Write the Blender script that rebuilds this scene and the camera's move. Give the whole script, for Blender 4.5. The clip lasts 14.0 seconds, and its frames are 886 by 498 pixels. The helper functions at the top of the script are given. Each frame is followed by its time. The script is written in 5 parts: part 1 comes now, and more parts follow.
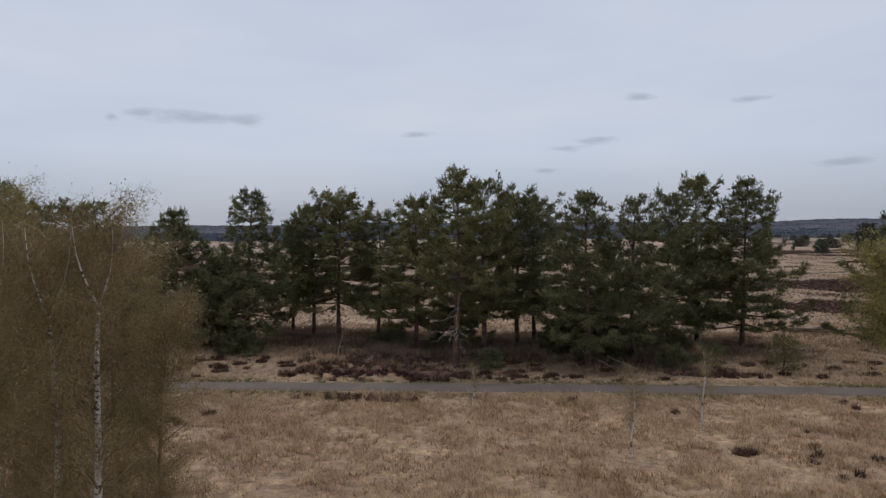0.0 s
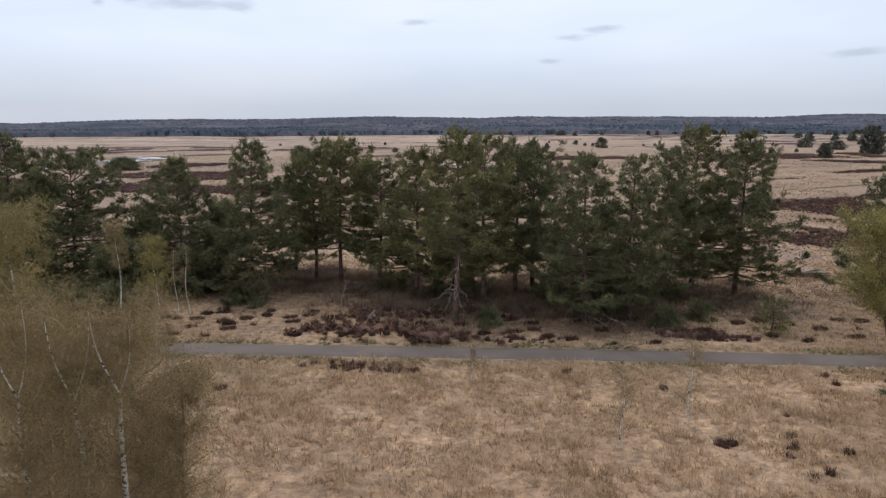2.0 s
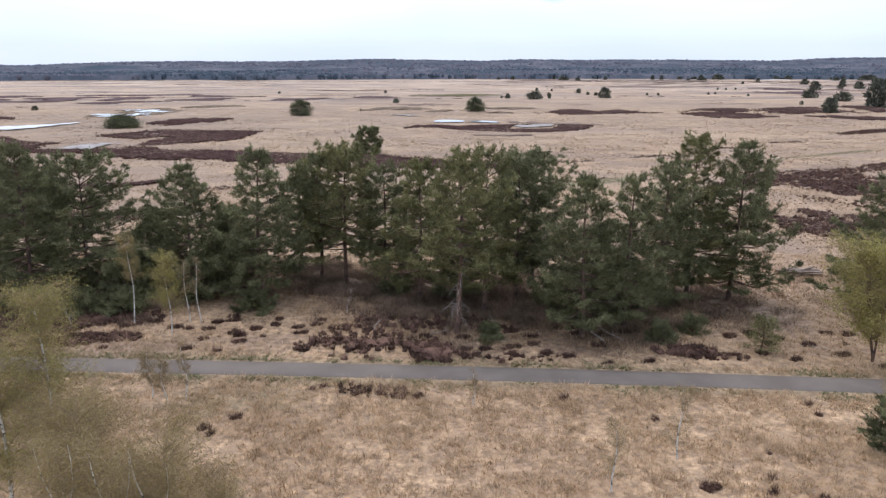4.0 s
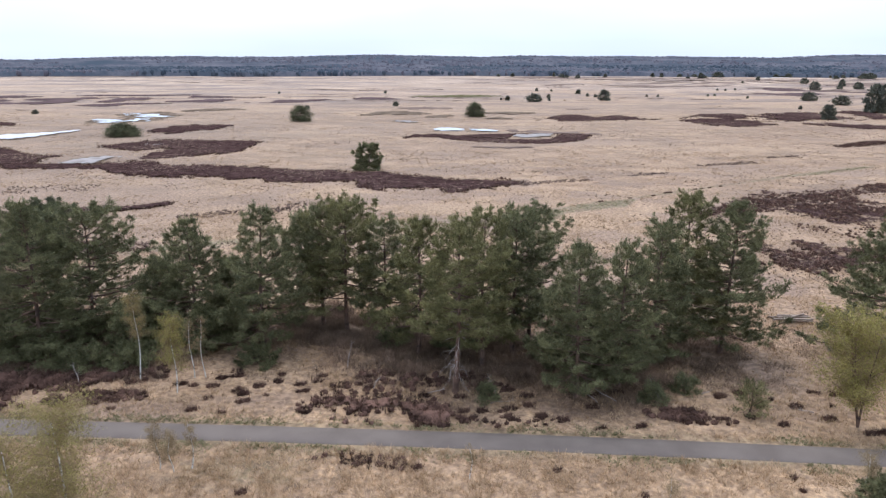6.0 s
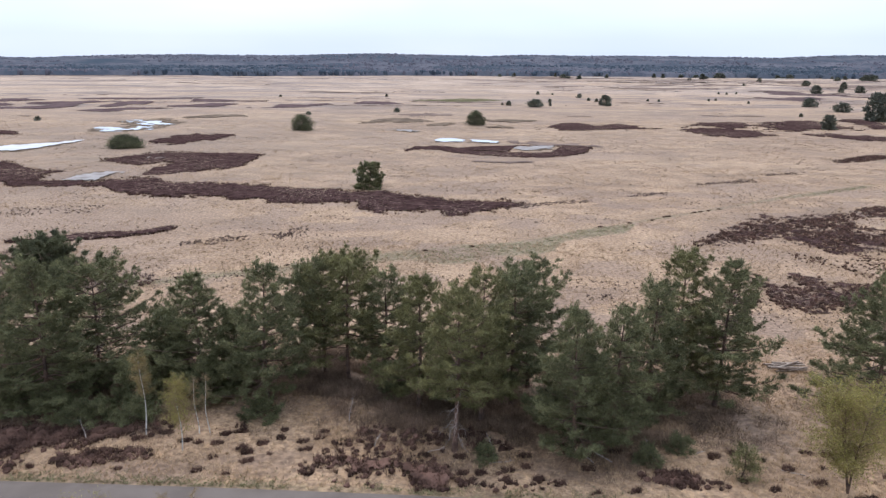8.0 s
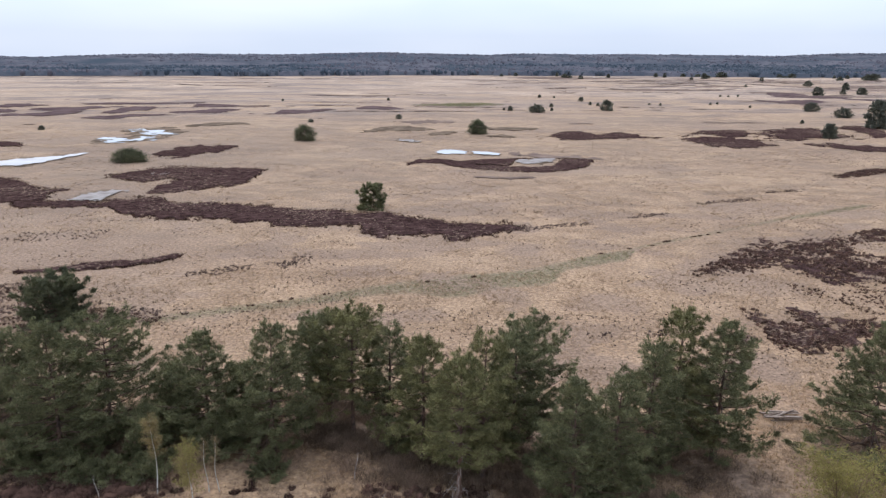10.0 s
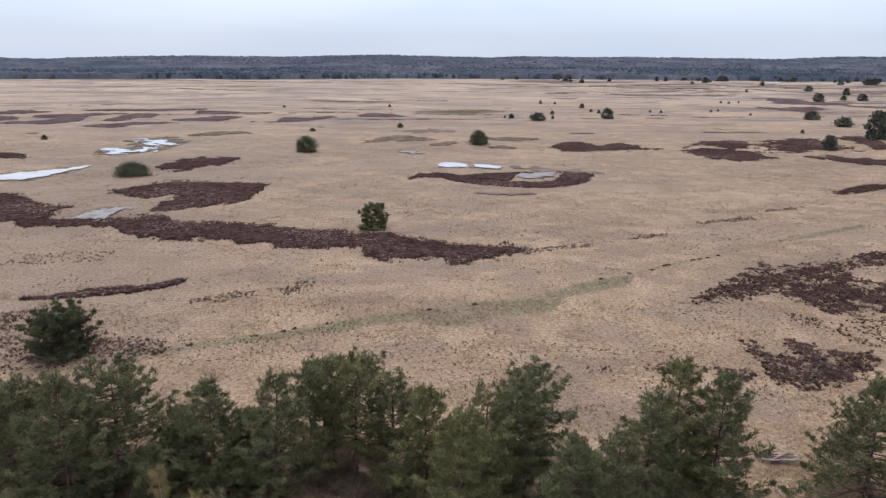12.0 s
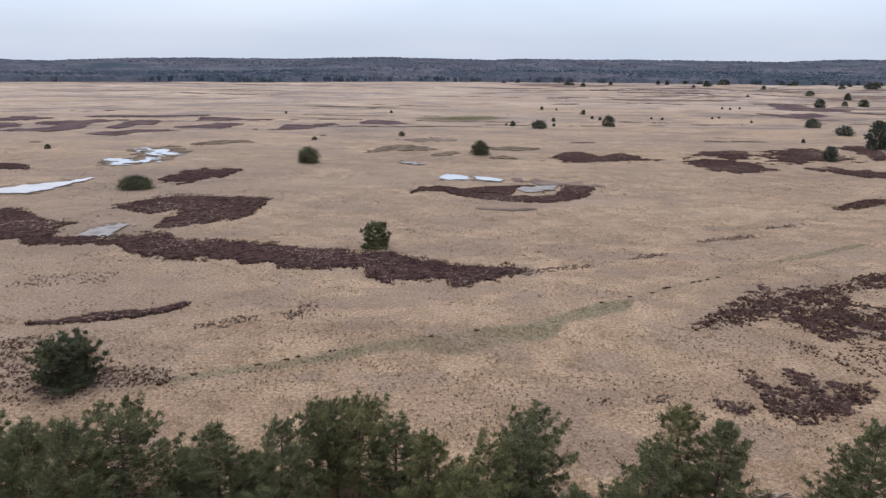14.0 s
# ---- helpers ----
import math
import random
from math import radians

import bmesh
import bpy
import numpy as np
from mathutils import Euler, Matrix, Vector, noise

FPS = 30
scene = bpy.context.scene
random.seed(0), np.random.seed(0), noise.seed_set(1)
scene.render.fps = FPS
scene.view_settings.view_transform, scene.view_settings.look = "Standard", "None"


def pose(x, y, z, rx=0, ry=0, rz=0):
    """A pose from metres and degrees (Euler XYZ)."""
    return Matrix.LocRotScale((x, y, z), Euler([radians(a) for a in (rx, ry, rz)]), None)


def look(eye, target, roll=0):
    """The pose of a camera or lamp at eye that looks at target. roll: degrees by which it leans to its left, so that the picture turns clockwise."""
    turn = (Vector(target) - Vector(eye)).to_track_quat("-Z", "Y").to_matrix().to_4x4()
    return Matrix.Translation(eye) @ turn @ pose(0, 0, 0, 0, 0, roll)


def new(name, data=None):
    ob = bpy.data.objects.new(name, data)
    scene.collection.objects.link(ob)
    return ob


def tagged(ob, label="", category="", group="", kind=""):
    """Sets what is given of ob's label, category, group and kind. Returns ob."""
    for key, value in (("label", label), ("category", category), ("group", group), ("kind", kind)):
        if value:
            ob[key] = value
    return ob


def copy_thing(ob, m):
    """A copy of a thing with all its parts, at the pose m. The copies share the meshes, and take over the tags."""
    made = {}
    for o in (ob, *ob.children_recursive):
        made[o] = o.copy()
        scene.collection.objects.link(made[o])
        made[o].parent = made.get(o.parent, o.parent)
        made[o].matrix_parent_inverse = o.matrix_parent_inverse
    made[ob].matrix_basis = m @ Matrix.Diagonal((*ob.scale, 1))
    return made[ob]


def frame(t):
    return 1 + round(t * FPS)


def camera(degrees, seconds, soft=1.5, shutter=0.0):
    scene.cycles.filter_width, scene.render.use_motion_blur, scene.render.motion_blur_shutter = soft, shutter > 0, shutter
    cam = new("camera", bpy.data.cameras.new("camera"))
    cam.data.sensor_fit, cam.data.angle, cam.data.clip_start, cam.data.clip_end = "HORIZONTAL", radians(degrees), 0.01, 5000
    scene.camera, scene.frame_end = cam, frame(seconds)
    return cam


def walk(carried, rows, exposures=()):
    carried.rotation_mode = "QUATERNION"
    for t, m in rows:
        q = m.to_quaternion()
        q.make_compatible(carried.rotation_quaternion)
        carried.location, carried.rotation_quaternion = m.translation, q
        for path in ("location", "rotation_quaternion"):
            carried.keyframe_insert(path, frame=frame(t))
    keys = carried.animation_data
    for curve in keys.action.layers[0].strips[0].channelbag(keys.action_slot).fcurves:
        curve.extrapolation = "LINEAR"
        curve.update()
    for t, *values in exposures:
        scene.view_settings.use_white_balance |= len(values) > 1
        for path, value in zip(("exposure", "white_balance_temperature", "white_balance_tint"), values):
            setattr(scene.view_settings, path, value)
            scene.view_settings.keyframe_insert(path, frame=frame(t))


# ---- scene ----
cam = camera(64.9, 14.0, soft=1.35)
PATH = [
    (0, (0.035, 0.362, 10.799), (0.003, 2.361, 10.761), -0.30),
    (0.5, (0.012, 0.323, 12.019), (-0.018, 2.319, 11.887), -0.2),
    (1, (0.05, 0.278, 13.353), (0.018, 2.266, 13.138), -0.14),
    (1.5, (0.075, 0.2, 14.780), (0.042, 2.181, 14.503), -0.18),
    (2, (0.039, 0.126, 16.244), (0.006, 2.096, 15.904), -0.14),
    (2.5, (-0.025, 0.053, 17.667), (-0.058, 2.011, 17.265), -0.1),
    (5, (-0.192, -0.329, 25.712), (-0.225, 1.604, 25.202), 0.2),
    (5.5, (-0.167, -0.319, 27.153), (-0.199, 1.614, 26.642), 0.3),
    (6, (-0.1, -0.263, 28.72), (-0.132, 1.67, 28.207), 0.2),
    (6.5, (-0.037, -0.185, 30.303), (-0.07, 1.747, 29.787), 0.2),
    (7, (-0.058, -0.111, 31.855), (-0.091, 1.821, 31.337), 0.3),
    (7.5, (-0.087, -0.024, 33.359), (-0.12, 1.907, 32.84), 0.3),
    (8, (-0.084, 0.033, 34.748), (-0.118, 1.964, 34.228), 0.4),
    (10.5, (-0.275, 0.063, 42.983), (-0.315, 1.991, 42.454), 0.3),
    (11, (-0.339, 0.043, 44.207), (-0.379, 1.972, 43.681), 0.4),
    (11.5, (-0.398, 0.057, 45.61), (-0.438, 1.987, 45.084), 0.4),
    (12, (-0.437, 0.101, 47.074), (-0.478, 2.03, 46.548), 0.4),
    (12.5, (-0.467, 0.12, 48.528), (-0.509, 2.049, 48.002), 0.5),
    (13, (-0.504, 0.163, 49.975), (-0.546, 2.093, 49.449), 0.5),
    (13.5, (-0.559, 0.234, 51.299), (-0.603, 2.163, 50.774), 0.5),
    (14, (-0.659, 0.248, 52.392), (-0.703, 2.178, 51.868), 0.5),
]
EXPOSURE = [(0.0, -0.71, 6450, 10), (1.0, -0.49, 6470, 10), (2.0, -0.18, 6440, 10), (2.7, 0.02, 6340, 10), (5.0, 0.47, 5930, 10), (7.5, 0.38, 5970, 10), (11.0, 0.11, 6150, 10), (14.0, -0.05, 6180, 10)]
walk(cam, [(t, look(eye, target, roll)) for t, eye, target, roll in PATH], EXPOSURE)

# ---- world and sun: a bright, thinly overcast spring sky ----
SUN_HEIGHT, SUN_TURN = 56.0, -20.0


def link(tree, a, b):
    tree.links.new(a, b)


SCUD = [(-20.61, 9.18, 4.41, 0.56), (-24.2, 9.3, 1.3, 0.46), (-16.85, 9.15, 1.86, 0.51), (-2.95, 8.25, 1.39, 0.28), (11.67, 7.53, 1.67, 0.33), (9.22, 6.97, 1.67, 0.28),
        (14.92, 10.74, 1.21, 0.33), (7.41, 5.21, 1.02, 0.23), (29.03, 5.13, 2.23, 0.33), (22.91, 10.04, 1.3, 0.28), (-26.23, 8.92, 0.51, 0.33)]


def build_world():
    world = bpy.data.worlds.new("overcast_sky")
    scene.world = world
    world.use_nodes = True
    t = world.node_tree
    t.nodes.clear()
    n = t.nodes.new
    out, bg = n("ShaderNodeOutputWorld"), n("ShaderNodeBackground")
    sky = n("ShaderNodeTexSky")
    sky.sky_type, sky.sun_disc = "NISHITA", False
    sky.sun_elevation, sky.sun_rotation = radians(SUN_HEIGHT), radians(SUN_TURN)
    sky.air_density, sky.dust_density, sky.ozone_density = 1.0, 2.0, 1.0
    dim = n("ShaderNodeVectorMath")
    dim.operation = "SCALE"
    dim.inputs[3].default_value = 0.09
    link(t, sky.outputs[0], dim.inputs[0])
    co, sep = n("ShaderNodeTexCoord"), n("ShaderNodeSeparateXYZ")
    link(t, co.outputs["Generated"], sep.inputs[0])
    # the cloud sheet: soft streaks that flatten towards the horizon
    stretch = n("ShaderNodeVectorMath")
    stretch.operation = "MULTIPLY"
    stretch.inputs[1].default_value = (2.2, 2.2, 9.0)
    link(t, co.outputs["Generated"], stretch.inputs[0])
    soft = n("ShaderNodeTexNoise")
    soft.inputs["Scale"].default_value, soft.inputs["Detail"].default_value = 1.1, 3.0
    soft.inputs["Roughness"].default_value = 0.5
    link(t, stretch.outputs[0], soft.inputs["Vector"])
    sheet = n("ShaderNodeValToRGB")
    sheet.color_ramp.elements[0].position, sheet.color_ramp.elements[0].color = 0.3, (0.685, 0.77, 0.93, 1)
    sheet.color_ramp.elements[1].position, sheet.color_ramp.elements[1].color = 0.7, (0.81, 0.868, 0.99, 1)
    link(t, soft.outputs[0], sheet.inputs[0])
    # the sheet is thinner and brighter above the haze of the horizon
    lift, higher = n("ShaderNodeMapRange"), n("ShaderNodeVectorMath")
    higher.operation = "SCALE"
    lift.inputs[1].default_value, lift.inputs[2].default_value = 0.03, 0.115
    lift.inputs[3].default_value, lift.inputs[4].default_value = 0.94, 1.30
    link(t, sep.outputs[2], lift.inputs[0])
    link(t, sheet.outputs[0], higher.inputs[0])
    link(t, lift.outputs[0], higher.inputs[3])
    # small grey scud below the sheet: bearing, height, half its width and half its depth, in degrees
    bearing = n("ShaderNodeMath")
    bearing.operation = "ARCTAN2"
    link(t, sep.outputs[0], bearing.inputs[0])
    link(t, sep.outputs[1], bearing.inputs[1])
    place = n("ShaderNodeCombineXYZ")
    link(t, bearing.outputs[0], place.inputs[0])
    link(t, sep.outputs[2], place.inputs[1])
    most = None
    for east, up, wide, deep in SCUD:
        off, scale, dist, near = n("ShaderNodeVectorMath"), n("ShaderNodeVectorMath"), n("ShaderNodeVectorMath"), n("ShaderNodeMapRange")
        off.operation, scale.operation, dist.operation = "SUBTRACT", "MULTIPLY", "LENGTH"
        off.inputs[1].default_value = (radians(east), math.sin(radians(up)), 0)
        scale.inputs[1].default_value = (1 / radians(wide), 1 / radians(deep), 0)
        link(t, place.outputs[0], off.inputs[0])
        link(t, off.outputs[0], scale.inputs[0])
        link(t, scale.outputs[0], dist.inputs[0])
        near.inputs[1].default_value, near.inputs[2].default_value = 1.7, 0.0
        link(t, dist.outputs["Value"], near.inputs[0])
        if most is None:
            most = near.outputs[0]
        else:
            larger = n("ShaderNodeMath")
            larger.operation = "MAXIMUM"
            link(t, most, larger.inputs[0])
            link(t, near.outputs[0], larger.inputs[1])
            most = larger.outputs[0]
    wisp, small = n("ShaderNodeVectorMath"), n("ShaderNodeTexNoise")
    wisp.operation = "MULTIPLY"
    wisp.inputs[1].default_value = (30.0, 110.0, 0)
    link(t, place.outputs[0], wisp.inputs[0])
    link(t, wisp.outputs[0], small.inputs["Vector"])
    small.inputs["Scale"].default_value, small.inputs["Detail"].default_value = 1.0, 4.0
    torn, cut = n("ShaderNodeMath"), n("ShaderNodeMapRange")
    torn.operation = "ADD"
    link(t, most, torn.inputs[0])
    link(t, small.outputs[0], torn.inputs[1])
    cut.inputs[1].default_value, cut.inputs[2].default_value = 0.85, 1.35
    cut.inputs[3].default_value, cut.inputs[4].default_value = 0.0, 0.5
    link(t, torn.outputs[0], cut.inputs[0])
    scud = n("ShaderNodeMixRGB")
    scud.inputs[2].default_value = (0.50, 0.575, 0.70, 1)
    link(t, cut.outputs[0], scud.inputs[0])
    link(t, higher.outputs[0], scud.inputs[1])
    cover = n("ShaderNodeMixRGB")
    cover.inputs[0].default_value = 0.86
    link(t, dim.outputs[0], cover.inputs[1])
    link(t, scud.outputs[0], cover.inputs[2])
    bg.inputs[1].default_value = 1.0
    link(t, cover.outputs[0], bg.inputs[0])
    link(t, bg.outputs[0], out.inputs[0])


build_world()
sun_data = bpy.data.lights.new("sun", "SUN")
sun_data.energy, sun_data.angle, sun_data.color = 1.65, radians(48), (1.0, 0.95, 0.88)
sun = new("sun", sun_data)
sun.rotation_euler = Euler((-radians(90 - SUN_HEIGHT), 0, -radians(SUN_TURN)))


# ---- materials ----
def material(name, dark, light, scale, rough=0.8, fine=0.0, bump=0.0, bump_scale=20.0, island=0.0, spread=0.15, metal=0.0, spec=0.3, both=None):
    """A two-scale noise mix of two colours. island: how far loose pieces differ in brightness. both: a third, patchy colour."""
    m = bpy.data.materials.new(name)
    m.use_nodes = True
    t = m.node_tree
    n = t.nodes.new
    bsdf = t.nodes["Principled BSDF"]
    bsdf.inputs["Roughness"].default_value, bsdf.inputs["Metallic"].default_value = rough, metal
    bsdf.inputs["Specular IOR Level"].default_value = spec
    co = n("ShaderNodeTexCoord")
    big, tiny = n("ShaderNodeTexNoise"), n("ShaderNodeTexNoise")
    big.inputs["Scale"].default_value, big.inputs["Detail"].default_value = scale, 5
    tiny.inputs["Scale"].default_value, tiny.inputs["Detail"].default_value = fine or scale * 9, 4
    link(t, co.outputs["Object"], big.inputs["Vector"])
    link(t, co.outputs["Object"], tiny.inputs["Vector"])
    add = n("ShaderNodeMath")
    add.operation = "MULTIPLY_ADD"
    add.inputs[1].default_value = 0.45
    link(t, tiny.outputs[0], add.inputs[0])
    link(t, big.outputs[0], add.inputs[2])
    ramp = n("ShaderNodeValToRGB")
    ramp.color_ramp.elements[0].position, ramp.color_ramp.elements[0].color = 0.725 - spread, (*dark, 1)
    ramp.color_ramp.elements[1].position, ramp.color_ramp.elements[1].color = 0.725 + spread, (*light, 1)
    link(t, add.outputs[0], ramp.inputs[0])
    colour = ramp.outputs[0]
    if both:
        patch = n("ShaderNodeTexNoise")
        patch.inputs["Scale"].default_value, patch.inputs["Detail"].default_value = scale * 0.35, 3
        link(t, co.outputs["Object"], patch.inputs["Vector"])
        rng = n("ShaderNodeMapRange")
        rng.inputs[1].default_value, rng.inputs[2].default_value = 0.5, 0.68
        link(t, patch.outputs[0], rng.inputs[0])
        mix = n("ShaderNodeMixRGB")
        mix.inputs[2].default_value = (*both, 1)
        link(t, rng.outputs[0], mix.inputs[0])
        link(t, colour, mix.inputs[1])
        colour = mix.outputs[0]
    if island:
        geo, hsv, rng = n("ShaderNodeNewGeometry"), n("ShaderNodeHueSaturation"), n("ShaderNodeMapRange")
        rng.inputs[3].default_value, rng.inputs[4].default_value = 1 - island, 1 + island
        link(t, geo.outputs["Random Per Island"], rng.inputs[0])
        link(t, rng.outputs[0], hsv.inputs["Value"])
        link(t, colour, hsv.inputs["Color"])
        colour = hsv.outputs[0]
    link(t, colour, bsdf.inputs["Base Color"])
    if bump:
        rough_noise, b = n("ShaderNodeTexNoise"), n("ShaderNodeBump")
        rough_noise.inputs["Scale"].default_value, rough_noise.inputs["Detail"].default_value = bump_scale, 6
        link(t, co.outputs["Object"], rough_noise.inputs["Vector"])
        b.inputs["Strength"].default_value, b.inputs["Distance"].default_value = 1.0, bump
        link(t, rough_noise.outputs[0], b.inputs["Height"])
        link(t, b.outputs[0], bsdf.inputs["Normal"])
    return m


STRAW = material("dry_moor_grass", (0.332, 0.217, 0.118), (0.528, 0.376, 0.235), 0.25, island=0.24)
STRAW_FAR = material("dry_moor_grass_thin", (0.252, 0.168, 0.098), (0.412, 0.291, 0.183), 0.15, island=0.3)
TUSSOCK = material("brown_grass_tussocks", (0.165, 0.105, 0.064), (0.31, 0.20, 0.12), 0.3, island=0.3)
MOSS_GRASS = material("short_green_grass", (0.155, 0.150, 0.070), (0.255, 0.235, 0.12), 0.4, island=0.3)
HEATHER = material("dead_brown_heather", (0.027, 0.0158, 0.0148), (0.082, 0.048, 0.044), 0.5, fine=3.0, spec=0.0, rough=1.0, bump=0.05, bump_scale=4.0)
# paler heather for far patches: distance haze put into the colour
HAZY_HEATHER = material("hazy_far_heather", (0.080, 0.054, 0.054), (0.145, 0.102, 0.098), 0.05, fine=0.4, spec=0.0, rough=1.0)
# grey-brown of thin heath, lightened by the haze put in for far streaks
THIN_HAZY_HEATH = material("thin_grey_hazy_heath", (0.14, 0.102, 0.088), (0.255, 0.188, 0.152), 0.06, fine=0.5, spec=0.0, rough=1.0)
HEATHER_SPRIG = material("heather_sprigs", (0.052, 0.031, 0.024), (0.145, 0.084, 0.063), 0.6, spec=0.05, rough=1.0, island=0.45)
NEEDLES = material("pine_needles", (0.118, 0.112, 0.049), (0.286, 0.265, 0.120), 0.45, fine=2.2, rough=0.6, spec=0.12, island=0.5)
NEEDLES_COOL = material("blue_green_pine_needles", (0.102, 0.102, 0.051), (0.244, 0.239, 0.119), 0.45, fine=2.2, rough=0.6, spec=0.15, island=0.5)
YOUNG_HEATH = material("young_grey_brown_heather", (0.105, 0.073, 0.060), (0.225, 0.158, 0.130), 0.3, island=0.35, spec=0.05)
UNDERGROWTH = material("brown_undergrowth", (0.138, 0.098, 0.070), (0.315, 0.218, 0.155), 0.3, island=0.4, spec=0.05)
BUSH_NEEDLES = material("dense_dark_pine_needles", (0.072, 0.076, 0.047), (0.185, 0.186, 0.10), 0.3, fine=1.0, rough=0.7, spec=0.1, island=0.35)
# needles of the far bushes, greyed: distance haze is in the colour
HAZY_NEEDLES = material("hazy_grey_pine_needles", (0.105, 0.108, 0.085), (0.20, 0.20, 0.15), 0.2, fine=1.0, rough=0.8, spec=0.0, island=0.3)
BARK = material("scots_pine_bark", (0.06, 0.041, 0.033), (0.20, 0.125, 0.09), 1.5, fine=9.0, rough=0.9, bump=0.03, bump_scale=9.0)
RED_BARK = material("reddish_pine_bark", (0.08, 0.049, 0.036), (0.19, 0.115, 0.083), 1.5, fine=9.0, rough=0.9, bump=0.03, bump_scale=9.0)
DEADWOOD = material("grey_dead_wood", (0.25, 0.205, 0.178), (0.45, 0.39, 0.35), 2.0, rough=0.85)
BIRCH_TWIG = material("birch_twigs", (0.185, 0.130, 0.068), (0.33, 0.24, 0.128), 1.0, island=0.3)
BIRCH_BUD = material("olive_birch_catkins", (0.195, 0.149, 0.053), (0.335, 0.262, 0.10), 0.6, island=0.35)
BIRCH_LEAF = material("fresh_birch_leaves", (0.22, 0.195, 0.055), (0.41, 0.36, 0.12), 0.6, island=0.3)
LOG = material("weathered_logs", (0.20, 0.148, 0.115), (0.42, 0.335, 0.275), 1.2, fine=10.0, rough=0.85)
# far woods: the bluish grey of distance haze is put into these colours
FOREST_PINE = material("hazy_pine_wood", (0.050, 0.064, 0.082), (0.092, 0.104, 0.122), 0.008, fine=0.05, island=0.16, spec=0.0)
FOREST_BARE = material("hazy_leafless_wood", (0.100, 0.096, 0.114), (0.140, 0.130, 0.148), 0.008, fine=0.05, island=0.12, spec=0.0)
FOREST_ROOF = material("hazy_mixed_wood", (0.070, 0.078, 0.096), (0.138, 0.132, 0.148), 0.012, fine=0.09, spec=0.0, rough=1.0, both=(0.062, 0.076, 0.094), bump=2.0, bump_scale=0.12)
ASPHALT = material("worn_asphalt", (0.146, 0.119, 0.103), (0.182, 0.150, 0.130), 0.35, spec=0.0, fine=18.0, rough=0.85, bump=0.004, bump_scale=60.0)


def light_through(m, share):
    """Thin leaves, needles and blades let a part of the light pass."""
    t = m.node_tree
    n = t.nodes.new
    bsdf, out = t.nodes["Principled BSDF"], t.nodes["Material Output"]
    thin, mix = n("ShaderNodeBsdfTranslucent"), n("ShaderNodeMixShader")
    link(t, bsdf.inputs["Base Color"].links[0].from_socket, thin.inputs[0])
    mix.inputs[0].default_value = share
    link(t, bsdf.outputs[0], mix.inputs[1])
    link(t, thin.outputs[0], mix.inputs[2])
    link(t, mix.outputs[0], out.inputs[0])


def grass_in_heather(m):
    """Tufts of dry grass that grow up through a heather mat."""
    t = m.node_tree
    n = t.nodes.new
    bsdf = t.nodes["Principled BSDF"]
    old = bsdf.inputs["Base Color"].links[0].from_socket
    co, no, wide = n("ShaderNodeTexCoord"), n("ShaderNodeTexNoise"), n("ShaderNodeTexNoise")
    no.inputs["Scale"].default_value, no.inputs["Detail"].default_value = 1.3, 4
    wide.inputs["Scale"].default_value = 0.03
    link(t, co.outputs["Object"], no.inputs["Vector"])
    link(t, co.outputs["Object"], wide.inputs["Vector"])
    add, cut, mix = n("ShaderNodeMath"), n("ShaderNodeMapRange"), n("ShaderNodeMixRGB")
    add.operation = "MULTIPLY_ADD"
    add.inputs[1].default_value = 0.5
    link(t, wide.outputs[0], add.inputs[0])
    link(t, no.outputs[0], add.inputs[2])
    cut.inputs[1].default_value, cut.inputs[2].default_value, cut.inputs[4].default_value = 0.84, 0.95, 0.6
    link(t, add.outputs[0], cut.inputs[0])
    link(t, cut.outputs[0], mix.inputs[0])
    link(t, old, mix.inputs[1])
    mix.inputs[2].default_value = (0.34, 0.25, 0.18, 1)
    link(t, mix.outputs[0], bsdf.inputs["Base Color"])


grass_in_heather(HEATHER)
for leafy, share in ((STRAW, 0.22), (STRAW_FAR, 0.25), (MOSS_GRASS, 0.3), (NEEDLES, 0.22), (NEEDLES_COOL, 0.22), (BUSH_NEEDLES, 0.2), (BIRCH_LEAF, 0.4), (BIRCH_BUD, 0.3), (UNDERGROWTH, 0.25)):
    light_through(leafy, share)
SAND = material("bare_pale_sand", (0.5, 0.43, 0.36), (0.68, 0.6, 0.52), 0.05)


def birch_bark():
    m = material("white_birch_bark", (0.50, 0.46, 0.41), (0.74, 0.70, 0.64), 2.0, rough=0.6)
    t = m.node_tree
    n = t.nodes.new
    co, sq, no = n("ShaderNodeTexCoord"), n("ShaderNodeVectorMath"), n("ShaderNodeTexNoise")
    sq.operation = "MULTIPLY"
    sq.inputs[1].default_value = (5, 5, 9)
    link(t, co.outputs["Object"], sq.inputs[0])
    link(t, sq.outputs[0], no.inputs["Vector"])
    no.inputs["Scale"].default_value, no.inputs["Detail"].default_value = 1.0, 3
    cut, mix = n("ShaderNodeMapRange"), n("ShaderNodeMixRGB")
    cut.inputs[1].default_value, cut.inputs[2].default_value = 0.54, 0.6
    link(t, no.outputs[0], cut.inputs[0])
    link(t, cut.outputs[0], mix.inputs[0])
    bsdf = t.nodes["Principled BSDF"]
    old = bsdf.inputs["Base Color"].links[0].from_socket
    link(t, old, mix.inputs[1])
    mix.inputs[2].default_value = (0.045, 0.038, 0.034, 1)
    link(t, mix.outputs[0], bsdf.inputs["Base Color"])
    return m


BIRCH_BARK = birch_bark()


